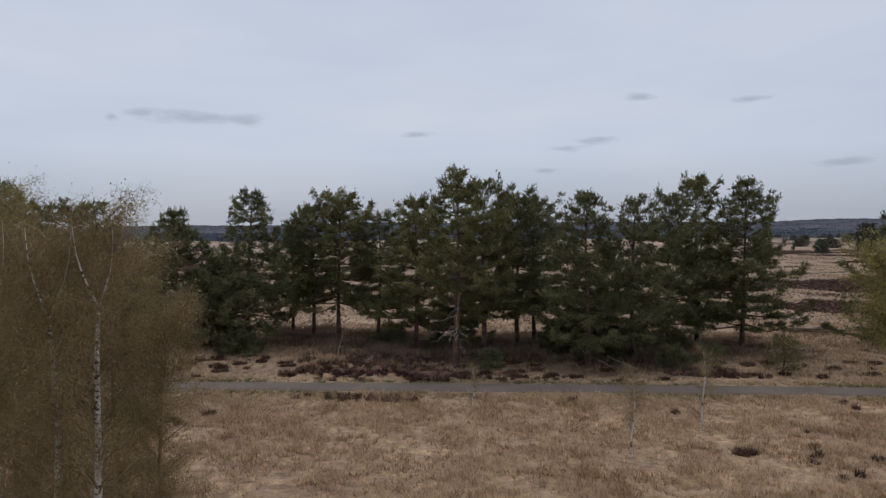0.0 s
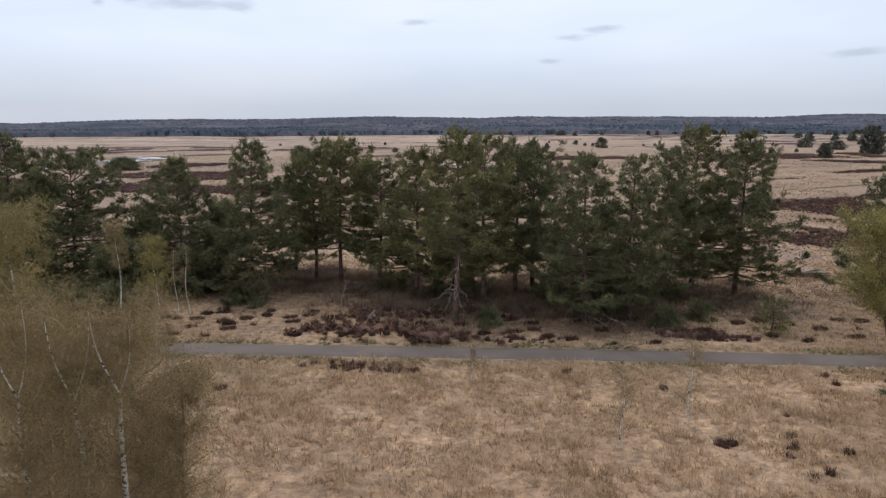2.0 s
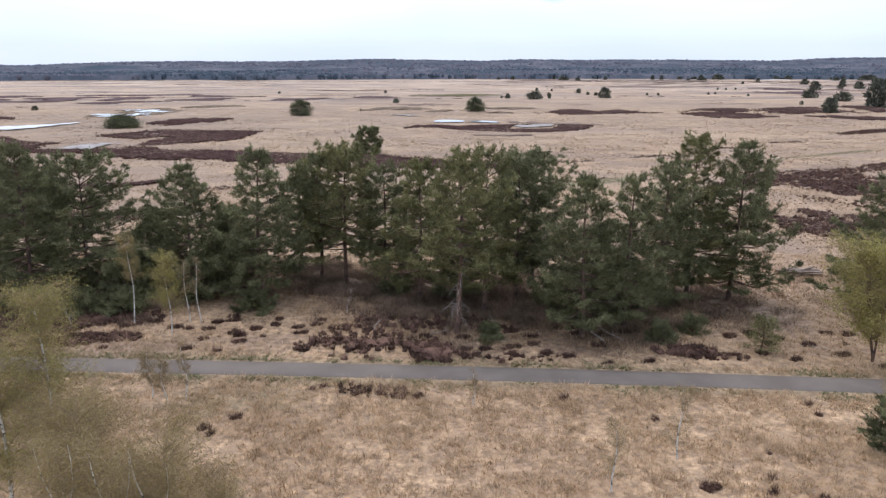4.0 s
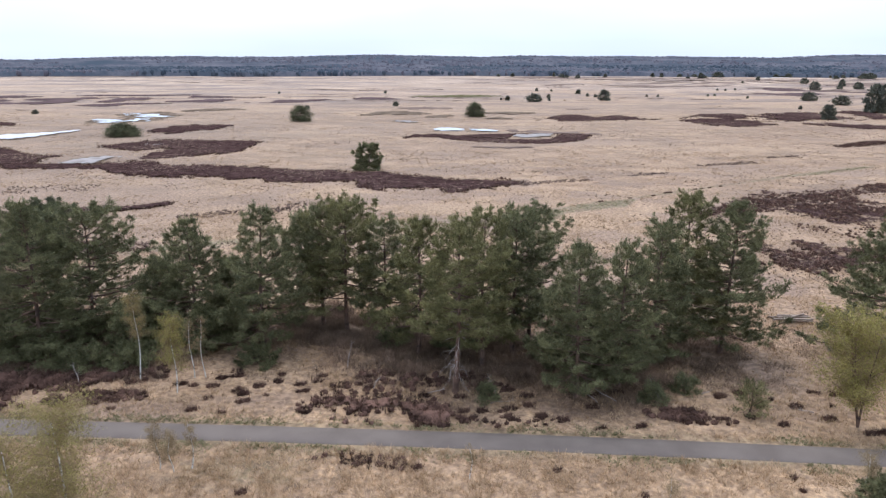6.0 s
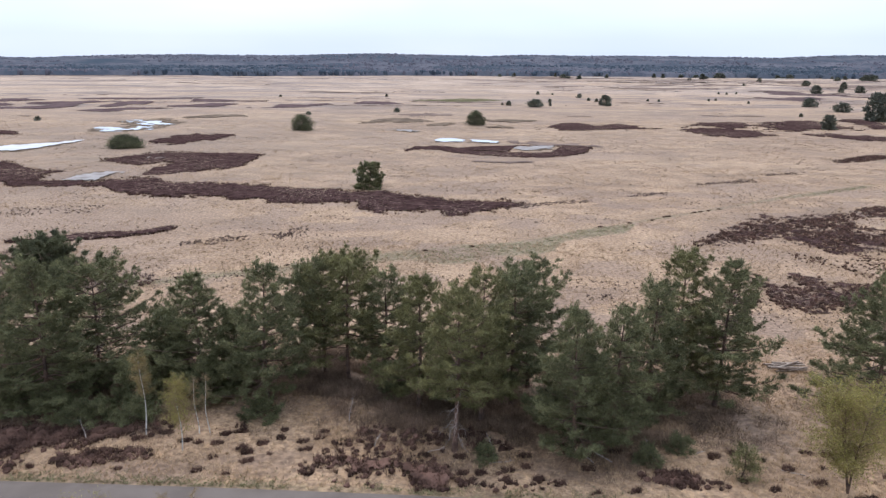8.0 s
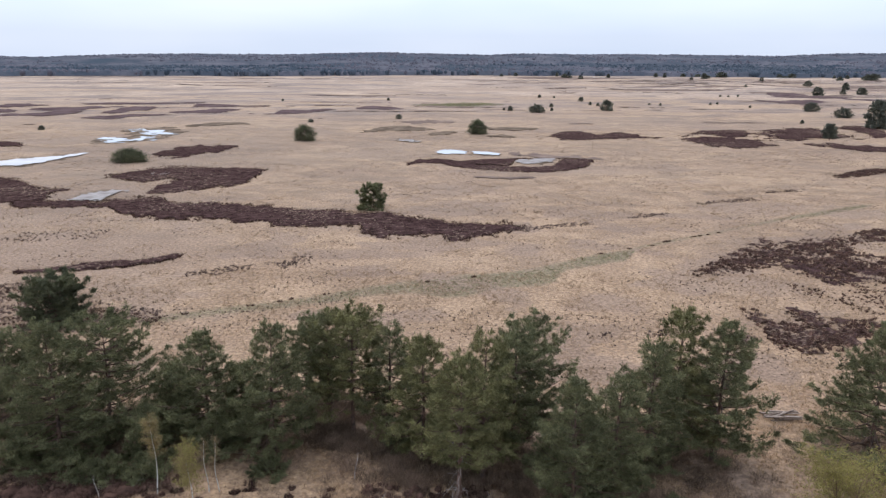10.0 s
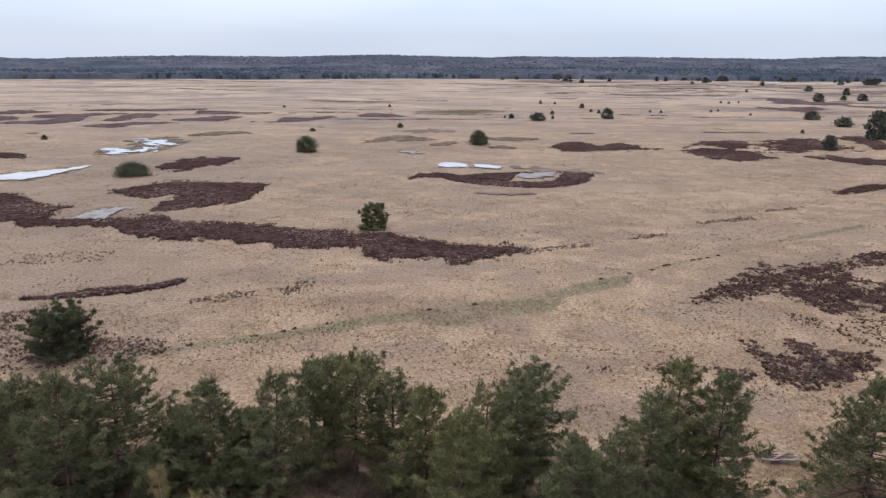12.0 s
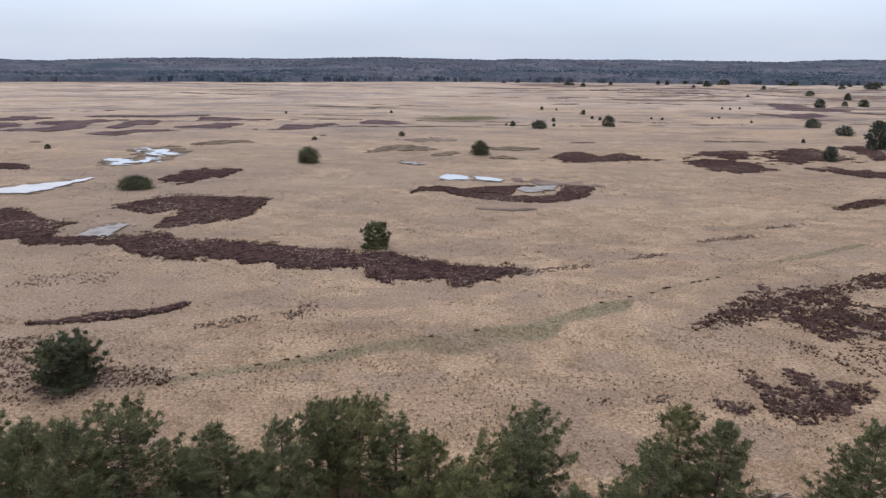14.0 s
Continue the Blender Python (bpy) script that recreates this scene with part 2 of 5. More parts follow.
def water():
    m = bpy.data.materials.new("shallow_water_over_pale_sand")
    m.use_nodes = True
    t = m.node_tree
    b = t.nodes["Principled BSDF"]
    b.inputs["Base Color"].default_value = (0.42, 0.43, 0.44, 1)
    b.inputs["Roughness"].default_value, b.inputs["IOR"].default_value = 0.06, 1.33
    no, bu = t.nodes.new("ShaderNodeTexNoise"), t.nodes.new("ShaderNodeBump")
    no.inputs["Scale"].default_value = 3.0
    bu.inputs["Distance"].default_value, bu.inputs["Strength"].default_value = 0.01, 0.4
    link(t, no.outputs[0], bu.inputs["Height"])
    link(t, bu.outputs[0], b.inputs["Normal"])
    return m


WATER = water()
SHALLOWS = material("thin_water_on_pale_mud", (0.44, 0.41, 0.40), (0.56, 0.53, 0.52), 0.15, fine=1.2, rough=0.3, spec=0.3)
WET_MUD = material("wet_pale_mud", (0.22, 0.188, 0.17), (0.35, 0.315, 0.295), 0.3, fine=1.5, rough=0.85, spec=0.15)
PEAT = material("damp_peaty_grass", (0.085, 0.060, 0.042), (0.20, 0.145, 0.102), 0.15, fine=0.8, rough=1.0, spec=0.05)


# ---- the lie of the land ----
def value_noise(x, y, seed=0):
    """Smooth lattice noise from 0 to 1 for arrays of places."""
    x, y = np.asarray(x, float), np.asarray(y, float)
    xi, yi = np.floor(x), np.floor(y)
    u, v = x - xi, y - yi
    u, v = u * u * (3 - 2 * u), v * v * (3 - 2 * v)

    def corner(a, b):
        k = np.sin(a * 127.1 + b * 311.7 + seed * 74.7) * 43758.5453
        return k - np.floor(k)

    low = corner(xi, yi) * (1 - u) + corner(xi + 1, yi) * u
    high = corner(xi, yi + 1) * (1 - u) + corner(xi + 1, yi + 1) * u
    return low * (1 - v) + high * v


def cloudy(x, y, seed=0, octaves=4):
    total, amp, full = 0.0, 1.0, 0.0
    for k in range(octaves):
        total = total + amp * value_noise(x * 2 ** k + 13.7 * k, y * 2 ** k - 7.3 * k, seed + k)
        full += amp
        amp *= 0.5
    return total / full


def ease(a, b, v):
    u = np.clip((np.asarray(v, float) - a) / (b - a), 0, 1)
    return u * u * (3 - 2 * u)


def path_line(x):
    """The middle of the asphalt path: nearly straight, bending away to the west."""
    x = np.asarray(x, float)
    return 48.75 - 0.045 * x - 0.0004 * np.clip(x, -80, 80) ** 2


FOOT = ((-1700, 1500), (-700, 1520), (-150, 1750), (900, 1800), (1800, 1800))
RIDGE = ((-1700, 30), (-1450, 24), (-1340, 32), (-1040, 41), (-600, 40), (-310, 48), (110, 42), (215, 47), (440, 43), (570, 47), (1150, 42), (1350, 51), (1800, 50))


def foot_of_hills(x):
    return np.interp(x, *zip(*FOOT))


def land(x, y):
    x, y = np.asarray(x, float), np.asarray(y, float)
    z = 0.2 * (1 - ease(60, 92, y))
    z = z + 0.22 * (cloudy(x / 9, y / 9, 3) - 0.5) * (1 - 0.9 * np.exp(-((y - path_line(x)) / 2.6) ** 2))
    z = z + ease(90, 400, y) * 0.9 * (cloudy(x / 120, y / 120, 5, 2) - 0.5)
    z = z + ease(560, 1150, y) * (1 - 0.55 * ease(1350, 1550, y)) * (7.0 + 8.0 * ease(-100, 500, x)) * (cloudy(x / 200, y / 110, 8, 3) - 0.47)
    foot = foot_of_hills(x)
    rise = ease(0, 1, (y - foot) / (2550 - foot))
    crest = np.interp(x, *zip(*RIDGE)) + 3.0 * (cloudy(x / 90, y / 200, 11, 3) - 0.5)
    fall = 1 - 0.6 * ease(2650, 3600, y)
    return z + rise * crest * fall


def raw_mesh(name, verts, faces, mat, smooth=False):
    """A mesh from numpy arrays of places and of equal-sided faces."""
    verts, faces = np.asarray(verts, np.float32), np.asarray(faces, np.int32)
    me = bpy.data.meshes.new(name)
    me.vertices.add(len(verts))
    me.vertices.foreach_set("co", verts.ravel())
    k = faces.shape[1]
    me.loops.add(faces.size)
    me.loops.foreach_set("vertex_index", faces.ravel())
    me.polygons.add(len(faces))
    me.polygons.foreach_set("loop_start", np.arange(len(faces), dtype=np.int32) * k)
    me.polygons.foreach_set("use_smooth", np.full(len(faces), smooth))
    me.materials.append(mat)
    me.update(calc_edges=True)
    return me


def part(name, me, parent, label=""):
    ob = new(name, me)
    ob.parent = parent
    return tagged(ob, label)


def grid_faces(rows, cols):
    a = np.arange(rows * cols).reshape(rows, cols)
    return np.stack([a[:-1, :-1], a[:-1, 1:], a[1:, 1:], a[1:, :-1]], -1).reshape(-1, 4)


# ---- where the pines stand: east, north, height, foot of the crown, reach of the crown, lean ----
PINES = [
    (-27.4, 68.6, 13.3, 2.2, 4.4, 0.0), (-19.6, 66.5, 15.4, 2.2, 4.4, 0.0), (-17.6, 76.5, 12.4, 3.6, 3.8, 0.0),
    (-14.8, 73.0, 14.0, 4.6, 3.4, 0.0), (-11.8, 71.6, 15.0, 3.9, 4.6, 0.0), (-7.7, 71.5, 13.1, 3.3, 4.0, 0.0),
    (-3.6, 65.5, 14.2, 2.4, 3.8, 0.0), (0.2, 57.0, 16.2, 6.4, 3.9, 0.3), (2.6, 62.5, 15.6, 3.8, 4.0, 0.0),
    (6.0, 66.0, 15.0, 3.9, 4.0, 0.0), (8.0, 70.5, 14.4, 4.0, 4.0, 0.0), (10.7, 56.4, 14.1, 2.2, 4.1, 0.0),
    (14.9, 58.4, 14.0, 2.4, 3.6, 0.0), (19.5, 64.0, 14.6, 2.6, 4.1, 0.0), (23.6, 68.6, 16.2, 2.8, 4.4, 0.3),
    (27.2, 66.6, 15.9, 2.2, 4.8, 0.3), (44.6, 68.0, 14.6, 1.2, 6.6, 0.0), (52.0, 66.0, 13.5, 2.4, 5.0, 0.0),
    (-39.2, 70.4, 13.9, 1.6, 6.2, 0.0), (-41.6, 64.4, 16.2, 1.6, 4.8, 0.0), (-49.5, 69.0, 12.6, 2.0, 5.0, 0.0),
    (-56.0, 72.0, 12.0, 2.5, 4.4, 0.0),
]


# a green track, long out of use, that crosses the heath: bearing, near edge, far edge, as between() takes them
OLD_TRACK = [(-501, 103.2, 106.1), (-432, 105.7, 108.9), (-350, 109.3, 112.5), (-278, 111.9, 115.2), (-197, 115.6, 119.6), (-118, 120, 124.9), (-65, 121.3, 128), (-22, 119, 129.4),
             (13, 119.9, 132.1), (74, 125.4, 133.7), (125, 126.8, 138.2), (146, 128.7, 140.7), (159, 136.1, 142.2), (209, 140.4, 148.4), (251, 144.2, 152.6), (267, 153.5, 155.5),
             (325, 161.1, 163.3), (398, 171.5, 174), (470, 183.7, 187.7), (518, 189.4, 196.1), (566, 196.7, 204.5), (597, 204.9, 209.8)]


def along(stations):
    s = np.array(stations, float)
    if len(s) == 1:
        return s
    out = []
    for a, b in zip(s[:-1], s[1:]):
        k = min(40, max(2, int(np.hypot(*(b - a)[:2]) / max(0.25, min(a[2], b[2]) * 0.2))))
        out.append(a + (b - a) * np.linspace(0, 1, k, endpoint=False)[:, None])
    return np.concatenate(out + [s[-1:]])


def inside(x, y, stations):
    """Above 0 within a chain of ovals, 1 on its spine."""
    best = np.full(np.shape(x), -9.0)
    dense = along(stations)
    gap = np.max(np.hypot(*np.diff(dense[:, :2], axis=0).T)) if len(dense) > 1 else 0
    for cx, cy, r in dense:
        rx = max(r * 0.3, gap)
        best = np.maximum(best, 1 - np.hypot((x - cx) / rx, (y - cy) / r))
    return best


def between(x, y, rows):
    """Above 0 within a patch given by its near and far edge along bearings from the origin (east for 1000 north, near, far)."""
    b, near, far = np.array(rows, float).T
    turn = np.asarray(x) / np.asarray(y) * 1000
    n, f = np.interp(turn, b, near), np.interp(turn, b, far)
    half = max(1.2, 0.5 * np.median(far - near))
    beyond = np.maximum(b[0] - turn, turn - b[-1]) * np.median(far) / 1000
    return np.minimum(np.minimum(y - n, f - y), -beyond) / half


# faint drifts of thin grey heath in the grass: east, north, reach east and north, cover
GREY_HEATH = [(-45, 150, 10, 3.0, 0.9), (-22, 147, 14, 4.0, 1.0), (-11, 147, 6, 3, 0.9), (27, 117.5, 7, 4, 1.0), (-96, 159, 14, 5, 1.0), (-68, 104, 12, 4, 1.2), (-57, 108, 8, 3, 1.2), (58, 189, 9, 3, 1.0),
              (0, 157, 16, 3, 0.8), (98, 204, 8, 5, 0.7), (-84, 121, 9, 3, 1.2), (-66, 123, 8, 2.5, 0.9), (66, 150, 12, 5, 0.7), (60, 128, 12, 5, 0.7), (20, 104, 16, 4, 0.6), (29, 62, 6, 7, 0.8), (-18, 55, 8, 3, 0.45), (8, 54, 10, 2, 0.4), (30, 54, 6, 2, 0.5)]


# ---- ground: one sheet out to beyond the hills ----
def build_ground():
    def steps(*spans):
        out = [np.arange(a, b, d) for a, b, d in spans]
        return np.concatenate(out)

    far = 230 * (1.062 ** np.arange(0, 50))
    right = np.concatenate([steps((0, 60, 1.0), (60, 230, 3.2)), far])
    xs = np.concatenate([-right[:0:-1], right])
    ys = np.concatenate([steps((-120, 12, 8), (12, 80, 1.0), (80, 230, 1.5), (230, 700, 8)), 700 * (1.023 ** np.arange(0, 87))])
    X, Y = np.meshgrid(xs, ys)
    Z = land(X, Y)
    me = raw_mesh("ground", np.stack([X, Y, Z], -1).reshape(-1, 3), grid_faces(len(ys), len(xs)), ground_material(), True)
    # plant cover that differs from the moor grass: needle litter, verge grass, thin grey heath
    litter = np.zeros_like(X)
    for px, py, h, foot, reach, lean in PINES:
        litter = np.maximum(litter, 1 - ease(0.6, 1.2, np.hypot(X - px, (Y - py + 0.2)) / reach))
    grove_floor = ease(57, 62, Y) * (1 - ease(74, 80, Y)) * ease(-54, -48, X) * (1 - ease(29, 34, X)) * (1 - np.exp(-((X + 19) / 8) ** 4) * (1 - ease(65, 69, Y)))
    litter = np.maximum(litter, 0.75 * grove_floor)
    verge = 0.62 * np.exp(-((np.abs(Y - path_line(X)) - 1.5) / 1.1) ** 2)
    verge = np.maximum(verge, 0.6 * np.exp(-((X + 15) / 7) ** 2 - ((Y - 44.5) / 3.5) ** 2))
    near = (Y > 95) & (Y < 240) & (np.abs(X) < 150)
    track = np.zeros_like(X)
    track[near] = np.clip(0.7 * between(X[near], Y[near], OLD_TRACK) + 0.55, 0, 1) * (0.9 + 0.4 * np.exp(-((X[near] - 6) / 26) ** 2))
    verge = np.maximum(verge, track)
    thin = ease(0.52, 0.7, cloudy(X / 14, Y / 9, 21)) * (1 - ease(150, 320, Y)) * ease(62, 78, Y)
    thin = np.maximum(thin, 1.0 * np.exp(-((X + 88) / 42) ** 2 - ((Y - 132) / 45) ** 2))
    thin = np.maximum(thin, 0.6 * np.exp(-((X - 36) / 9) ** 2 - ((Y - 64) / 7) ** 2))
    thin = np.maximum(thin, 1.1 * np.exp(-((X + 27) / 7) ** 2 - ((Y - 53) / 2.2) ** 2))
    # the far grey cover also stands in for distance haze
    thin = np.maximum(thin, 0.8 * ease(0.42, 0.62, cloudy(X / 90, Y / 60, 23)) * ease(300, 600, Y))
    thin = np.maximum(thin, 0.75 * np.exp(-((X + 120) / 60) ** 2 - ((Y - 300) / 110) ** 2) * (0.6 + 0.8 * cloudy(X / 25, Y / 18, 26)))
    thin = np.maximum(thin, 0.8 * ease(0.5, 0.66, cloudy(X / 40, Y / 22, 27)) * ease(110, 200, Y) * (1 - ease(420, 600, Y)))
    for cx, cy, rx, ry, full in GREY_HEATH:
        thin = np.maximum(thin, 1.4 * full * np.exp(-((X - cx) / rx) ** 2 - ((Y - cy) / ry) ** 2) * (0.5 + cloudy(X / 5, Y / 4, 29)))
    # paler with distance: sand, and haze put into the ground colour
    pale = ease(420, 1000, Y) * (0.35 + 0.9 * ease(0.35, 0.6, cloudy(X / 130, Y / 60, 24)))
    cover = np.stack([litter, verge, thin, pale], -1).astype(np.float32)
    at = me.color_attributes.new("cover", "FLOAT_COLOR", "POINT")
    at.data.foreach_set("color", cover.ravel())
    # drifts of low heath: on the far plain, on the middle plain, and the damp brown ground round the pools
    far_drift = ease(400, 560, Y) * (1 - 0.4 * np.exp(-((X - 60) / 160) ** 2))
    mid_drift = ease(90, 220, Y) * (1 - ease(480, 650, Y))
    damp = np.exp(-((X + 150) / 110) ** 2 - ((Y - 290) / 130) ** 2) + 0.7 * np.exp(-((X - 20) / 70) ** 2 - ((Y - 330) / 60) ** 2)
    damp = np.clip(damp * (0.5 + 0.9 * cloudy(X / 30, Y / 20, 28)), 0, 1)
    more = me.color_attributes.new("drifts", "FLOAT_COLOR", "POINT")
    more.data.foreach_set("color", np.stack([far_drift, mid_drift, damp, np.ones_like(X)], -1).astype(np.float32).ravel())
    ob = new("ground", me)
    tagged(ob, "flat heathland of dry straw-coloured moor grass, rising to far hills", "ground", kind="structure")


def ground_material():
    m = material("moor_ground", (0.30, 0.196, 0.110), (0.50, 0.346, 0.208), 0.11, fine=2.6, spread=0.10, island=0.0, bump=0.14, bump_scale=1.3, both=(0.39, 0.265, 0.165))
    t = m.node_tree
    n = t.nodes.new
    bsdf = t.nodes["Principled BSDF"]
    colour = bsdf.inputs["Base Color"].links[0].from_socket
    at, sep, co = n("ShaderNodeVertexColor"), n("ShaderNodeSeparateColor"), n("ShaderNodeTexCoord")
    at.layer_name = "cover"
    link(t, at.outputs[0], sep.inputs[0])
    ragged = n("ShaderNodeTexNoise")
    ragged.inputs["Scale"].default_value, ragged.inputs["Detail"].default_value = 0.9, 6
    link(t, co.outputs["Object"], ragged.inputs["Vector"])
    for channel, tint, full in ((0, (0.19, 0.125, 0.085), 0.8), (1, (0.152, 0.150, 0.077), 0.92), (2, (0.248, 0.174, 0.130), 0.78)):
        edge, rng, mix = n("ShaderNodeMath"), n("ShaderNodeMapRange"), n("ShaderNodeMixRGB")
        edge.operation = "ADD"
        link(t, sep.outputs[channel], edge.inputs[0])
        link(t, ragged.outputs[0], edge.inputs[1])
        rng.inputs[1].default_value, rng.inputs[2].default_value = 0.75, 1.3
        rng.inputs[4].default_value = full
        link(t, edge.outputs[0], rng.inputs[0])
        link(t, rng.outputs[0], mix.inputs[0])
        link(t, colour, mix.inputs[1])
        mix.inputs[2].default_value = (*tint, 1)
        colour = mix.outputs[0]
    # far plain: pale sandy grass, with distance haze put into its colour
    far_haze, far_mix = n("ShaderNodeMath"), n("ShaderNodeMixRGB")
    far_haze.operation = "MULTIPLY"
    far_haze.inputs[1].default_value = 0.62
    link(t, at.outputs["Alpha"], far_haze.inputs[0])
    link(t, far_haze.outputs[0], far_mix.inputs[0])
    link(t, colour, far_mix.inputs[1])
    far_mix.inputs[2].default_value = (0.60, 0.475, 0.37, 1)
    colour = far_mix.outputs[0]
    # thin young heath: brown-grey islands at two sizes
    for size, low, high, full in ((0.02, 0.55, 0.64, 0.5), (0.11, 0.56, 0.74, 0.4), (0.5, 0.5, 0.75, 0.4), (0.9, 0.5, 0.66, 0.35), (1.7, 0.46, 0.62, 0.7), (4.5, 0.46, 0.6, 0.7)):
        isle, cut, mix = n("ShaderNodeTexNoise"), n("ShaderNodeMapRange"), n("ShaderNodeMixRGB")
        isle.inputs["Scale"].default_value, isle.inputs["Detail"].default_value = size, 7
        isle.inputs["Roughness"].default_value = 0.6
        link(t, co.outputs["Object"], isle.inputs["Vector"])
        cut.inputs[1].default_value, cut.inputs[2].default_value, cut.inputs[4].default_value = low, high, full
        link(t, isle.outputs[0], cut.inputs[0])
        link(t, cut.outputs[0], mix.inputs[0])
        link(t, colour, mix.inputs[1])
        mix.inputs[2].default_value = (0.275, 0.193, 0.130, 1)
        colour = mix.outputs[0]
    drifts, parts = n("ShaderNodeVertexColor"), n("ShaderNodeSeparateColor")
    drifts.layer_name = "drifts"
    link(t, drifts.outputs[0], parts.inputs[0])
    for channel, across, deep, low, high, full, tint in ((0, 0.006, 0.012, 0.50, 0.58, 0.62, (0.165, 0.124, 0.108)), (0, 0.017, 0.038, 0.53, 0.60, 0.7, (0.135, 0.100, 0.088)),
                                                          (1, 0.030, 0.055, 0.50, 0.66, 0.6, (0.20, 0.140, 0.094)), (1, 0.13, 0.24, 0.53, 0.66, 0.55, (0.17, 0.119, 0.082)), (2, 0.05, 0.07, 0.34, 0.62, 0.7, (0.195, 0.140, 0.098)), (1, 0.45, 0.7, 0.52, 0.64, 0.5, (0.19, 0.133, 0.090))):
        squash, drift, cut, by, mix = n("ShaderNodeVectorMath"), n("ShaderNodeTexNoise"), n("ShaderNodeMapRange"), n("ShaderNodeMath"), n("ShaderNodeMixRGB")
        squash.operation, by.operation = "MULTIPLY", "MULTIPLY"
        squash.inputs[1].default_value = (across, deep, 0)
        link(t, co.outputs["Object"], squash.inputs[0])
        link(t, squash.outputs[0], drift.inputs["Vector"])
        drift.inputs["Scale"].default_value, drift.inputs["Detail"].default_value, drift.inputs["Roughness"].default_value = 1.0, 7, 0.62
        cut.inputs[1].default_value, cut.inputs[2].default_value, cut.inputs[4].default_value = low, high, full
        link(t, drift.outputs[0], cut.inputs[0])
        link(t, cut.outputs[0], by.inputs[0])
        link(t, parts.outputs[channel], by.inputs[1])
        link(t, by.outputs[0], mix.inputs[0])
        link(t, colour, mix.inputs[1])
        mix.inputs[2].default_value = (*tint, 1)
        colour = mix.outputs[0]
    # low drifts of paler and redder grass across the plain
    wide, sq = n("ShaderNodeTexNoise"), n("ShaderNodeVectorMath")
    sq.operation = "MULTIPLY"
    sq.inputs[1].default_value = (0.010, 0.022, 0)
    link(t, co.outputs["Object"], sq.inputs[0])
    link(t, sq.outputs[0], wide.inputs["Vector"])
    wide.inputs["Scale"].default_value, wide.inputs["Detail"].default_value = 1.0, 5
    tone = n("ShaderNodeValToRGB")
    tone.color_ramp.elements[0].position, tone.color_ramp.elements[0].color = 0.3, (0.80, 0.76, 0.76, 1)
    tone.color_ramp.elements[1].position, tone.color_ramp.elements[1].color = 0.68, (1.08, 1.06, 1.04, 1)
    link(t, wide.outputs[0], tone.inputs[0])
    mul = n("ShaderNodeMixRGB")
    mul.blend_type, mul.inputs[0].default_value = "MULTIPLY", 1.0
    link(t, colour, mul.inputs[1])
    link(t, tone.outputs[0], mul.inputs[2])
    # the tuft-by-tuft light and dark of the grass
    tuft, speck, both = n("ShaderNodeTexNoise"), n("ShaderNodeValToRGB"), n("ShaderNodeMixRGB")
    tuft.inputs["Scale"].default_value, tuft.inputs["Detail"].default_value, tuft.inputs["Roughness"].default_value = 1.6, 4, 0.7
    link(t, co.outputs["Object"], tuft.inputs["Vector"])
    speck.color_ramp.elements[0].position, speck.color_ramp.elements[0].color = 0.36, (0.62, 0.59, 0.58, 1)
    speck.color_ramp.elements[1].position, speck.color_ramp.elements[1].color = 0.62, (1.30, 1.29, 1.26, 1)
    link(t, tuft.outputs[0], speck.inputs[0])
    both.blend_type, both.inputs[0].default_value = "MULTIPLY", 1.0
    link(t, mul.outputs[0], both.inputs[1])
    link(t, speck.outputs[0], both.inputs[2])
    link(t, both.outputs[0], bsdf.inputs["Base Color"])
    return m


build_ground()


# ---- asphalt cycle path ----
def build_path():
    xs = np.arange(-140, 140, 0.5)
    rows = []
    for k, (off, up) in enumerate(((-1.26, -0.03), (-1.18, 0.05), (-0.6, 0.075), (0.0, 0.085), (0.6, 0.075), (1.18, 0.05), (1.26, -0.03))):
        wobble = 0.07 * (cloudy(xs / 0.9, np.full_like(xs, k), 30) - 0.5) if k in (0, 1, 5, 6) else 0
        y = path_line(xs) + off + wobble
        rows.append(np.stack([xs, y, land(xs, path_line(xs)) + up], -1))
    me = raw_mesh("road", np.concatenate(rows), grid_faces(len(rows), len(xs))[:, ::1], ASPHALT, True)
    tagged(new("road", me), "narrow grey asphalt cycle path crossing the heath", "path", kind="structure")


build_path()


# ---- vegetation built from loose blades ----
def blades(places, height, spread, width, per, rng, droop=0.35):
    """Tufts of thin three-cornered blades at the given places."""
    n = len(places)
    base = np.repeat(places, per, 0)
    h = np.repeat(height, per) * rng.uniform(0.55, 1.1, n * per)
    turn = rng.uniform(0, 2 * np.pi, n * per)
    out = np.stack([np.cos(turn), np.sin(turn), np.zeros(n * per)], -1)
    side = np.stack([-np.sin(turn), np.cos(turn), np.zeros(n * per)], -1)
    root = base + out * (spread * rng.uniform(0.0, 1.0, n * per))[:, None]
    w = width * rng.uniform(0.6, 1.3, n * per)
    tip = root + out * (h * droop * rng.uniform(0.2, 1.4, n * per))[:, None]
    tip[:, 2] += h
    verts = np.stack([root - side * w[:, None], root + side * w[:, None], tip], 1).reshape(-1, 3)
    return verts


def stuff(name, verts, mat, label, category, corners=3):
    me = raw_mesh(name, verts, np.arange(len(verts)).reshape(-1, corners), mat)
    return tagged(new(name, me), label, category, kind="stuff")


def on_land(x, y, sink=0.04):
    return np.stack([x, y, land(x, y) - sink], -1)


# heather: every patch is a low bushy mat with a ragged edge and sprigs standing out of it
PATCHES = 0


def span(rows, pad):
    """The west, east, south and north end of a patch given by rows for between()."""
    b, near, far = np.array(rows, float).T
    x = np.concatenate([b * near, b * far]) / 1000
    return x.min() - pad, x.max() + pad, near.min() - pad, far.max() + pad


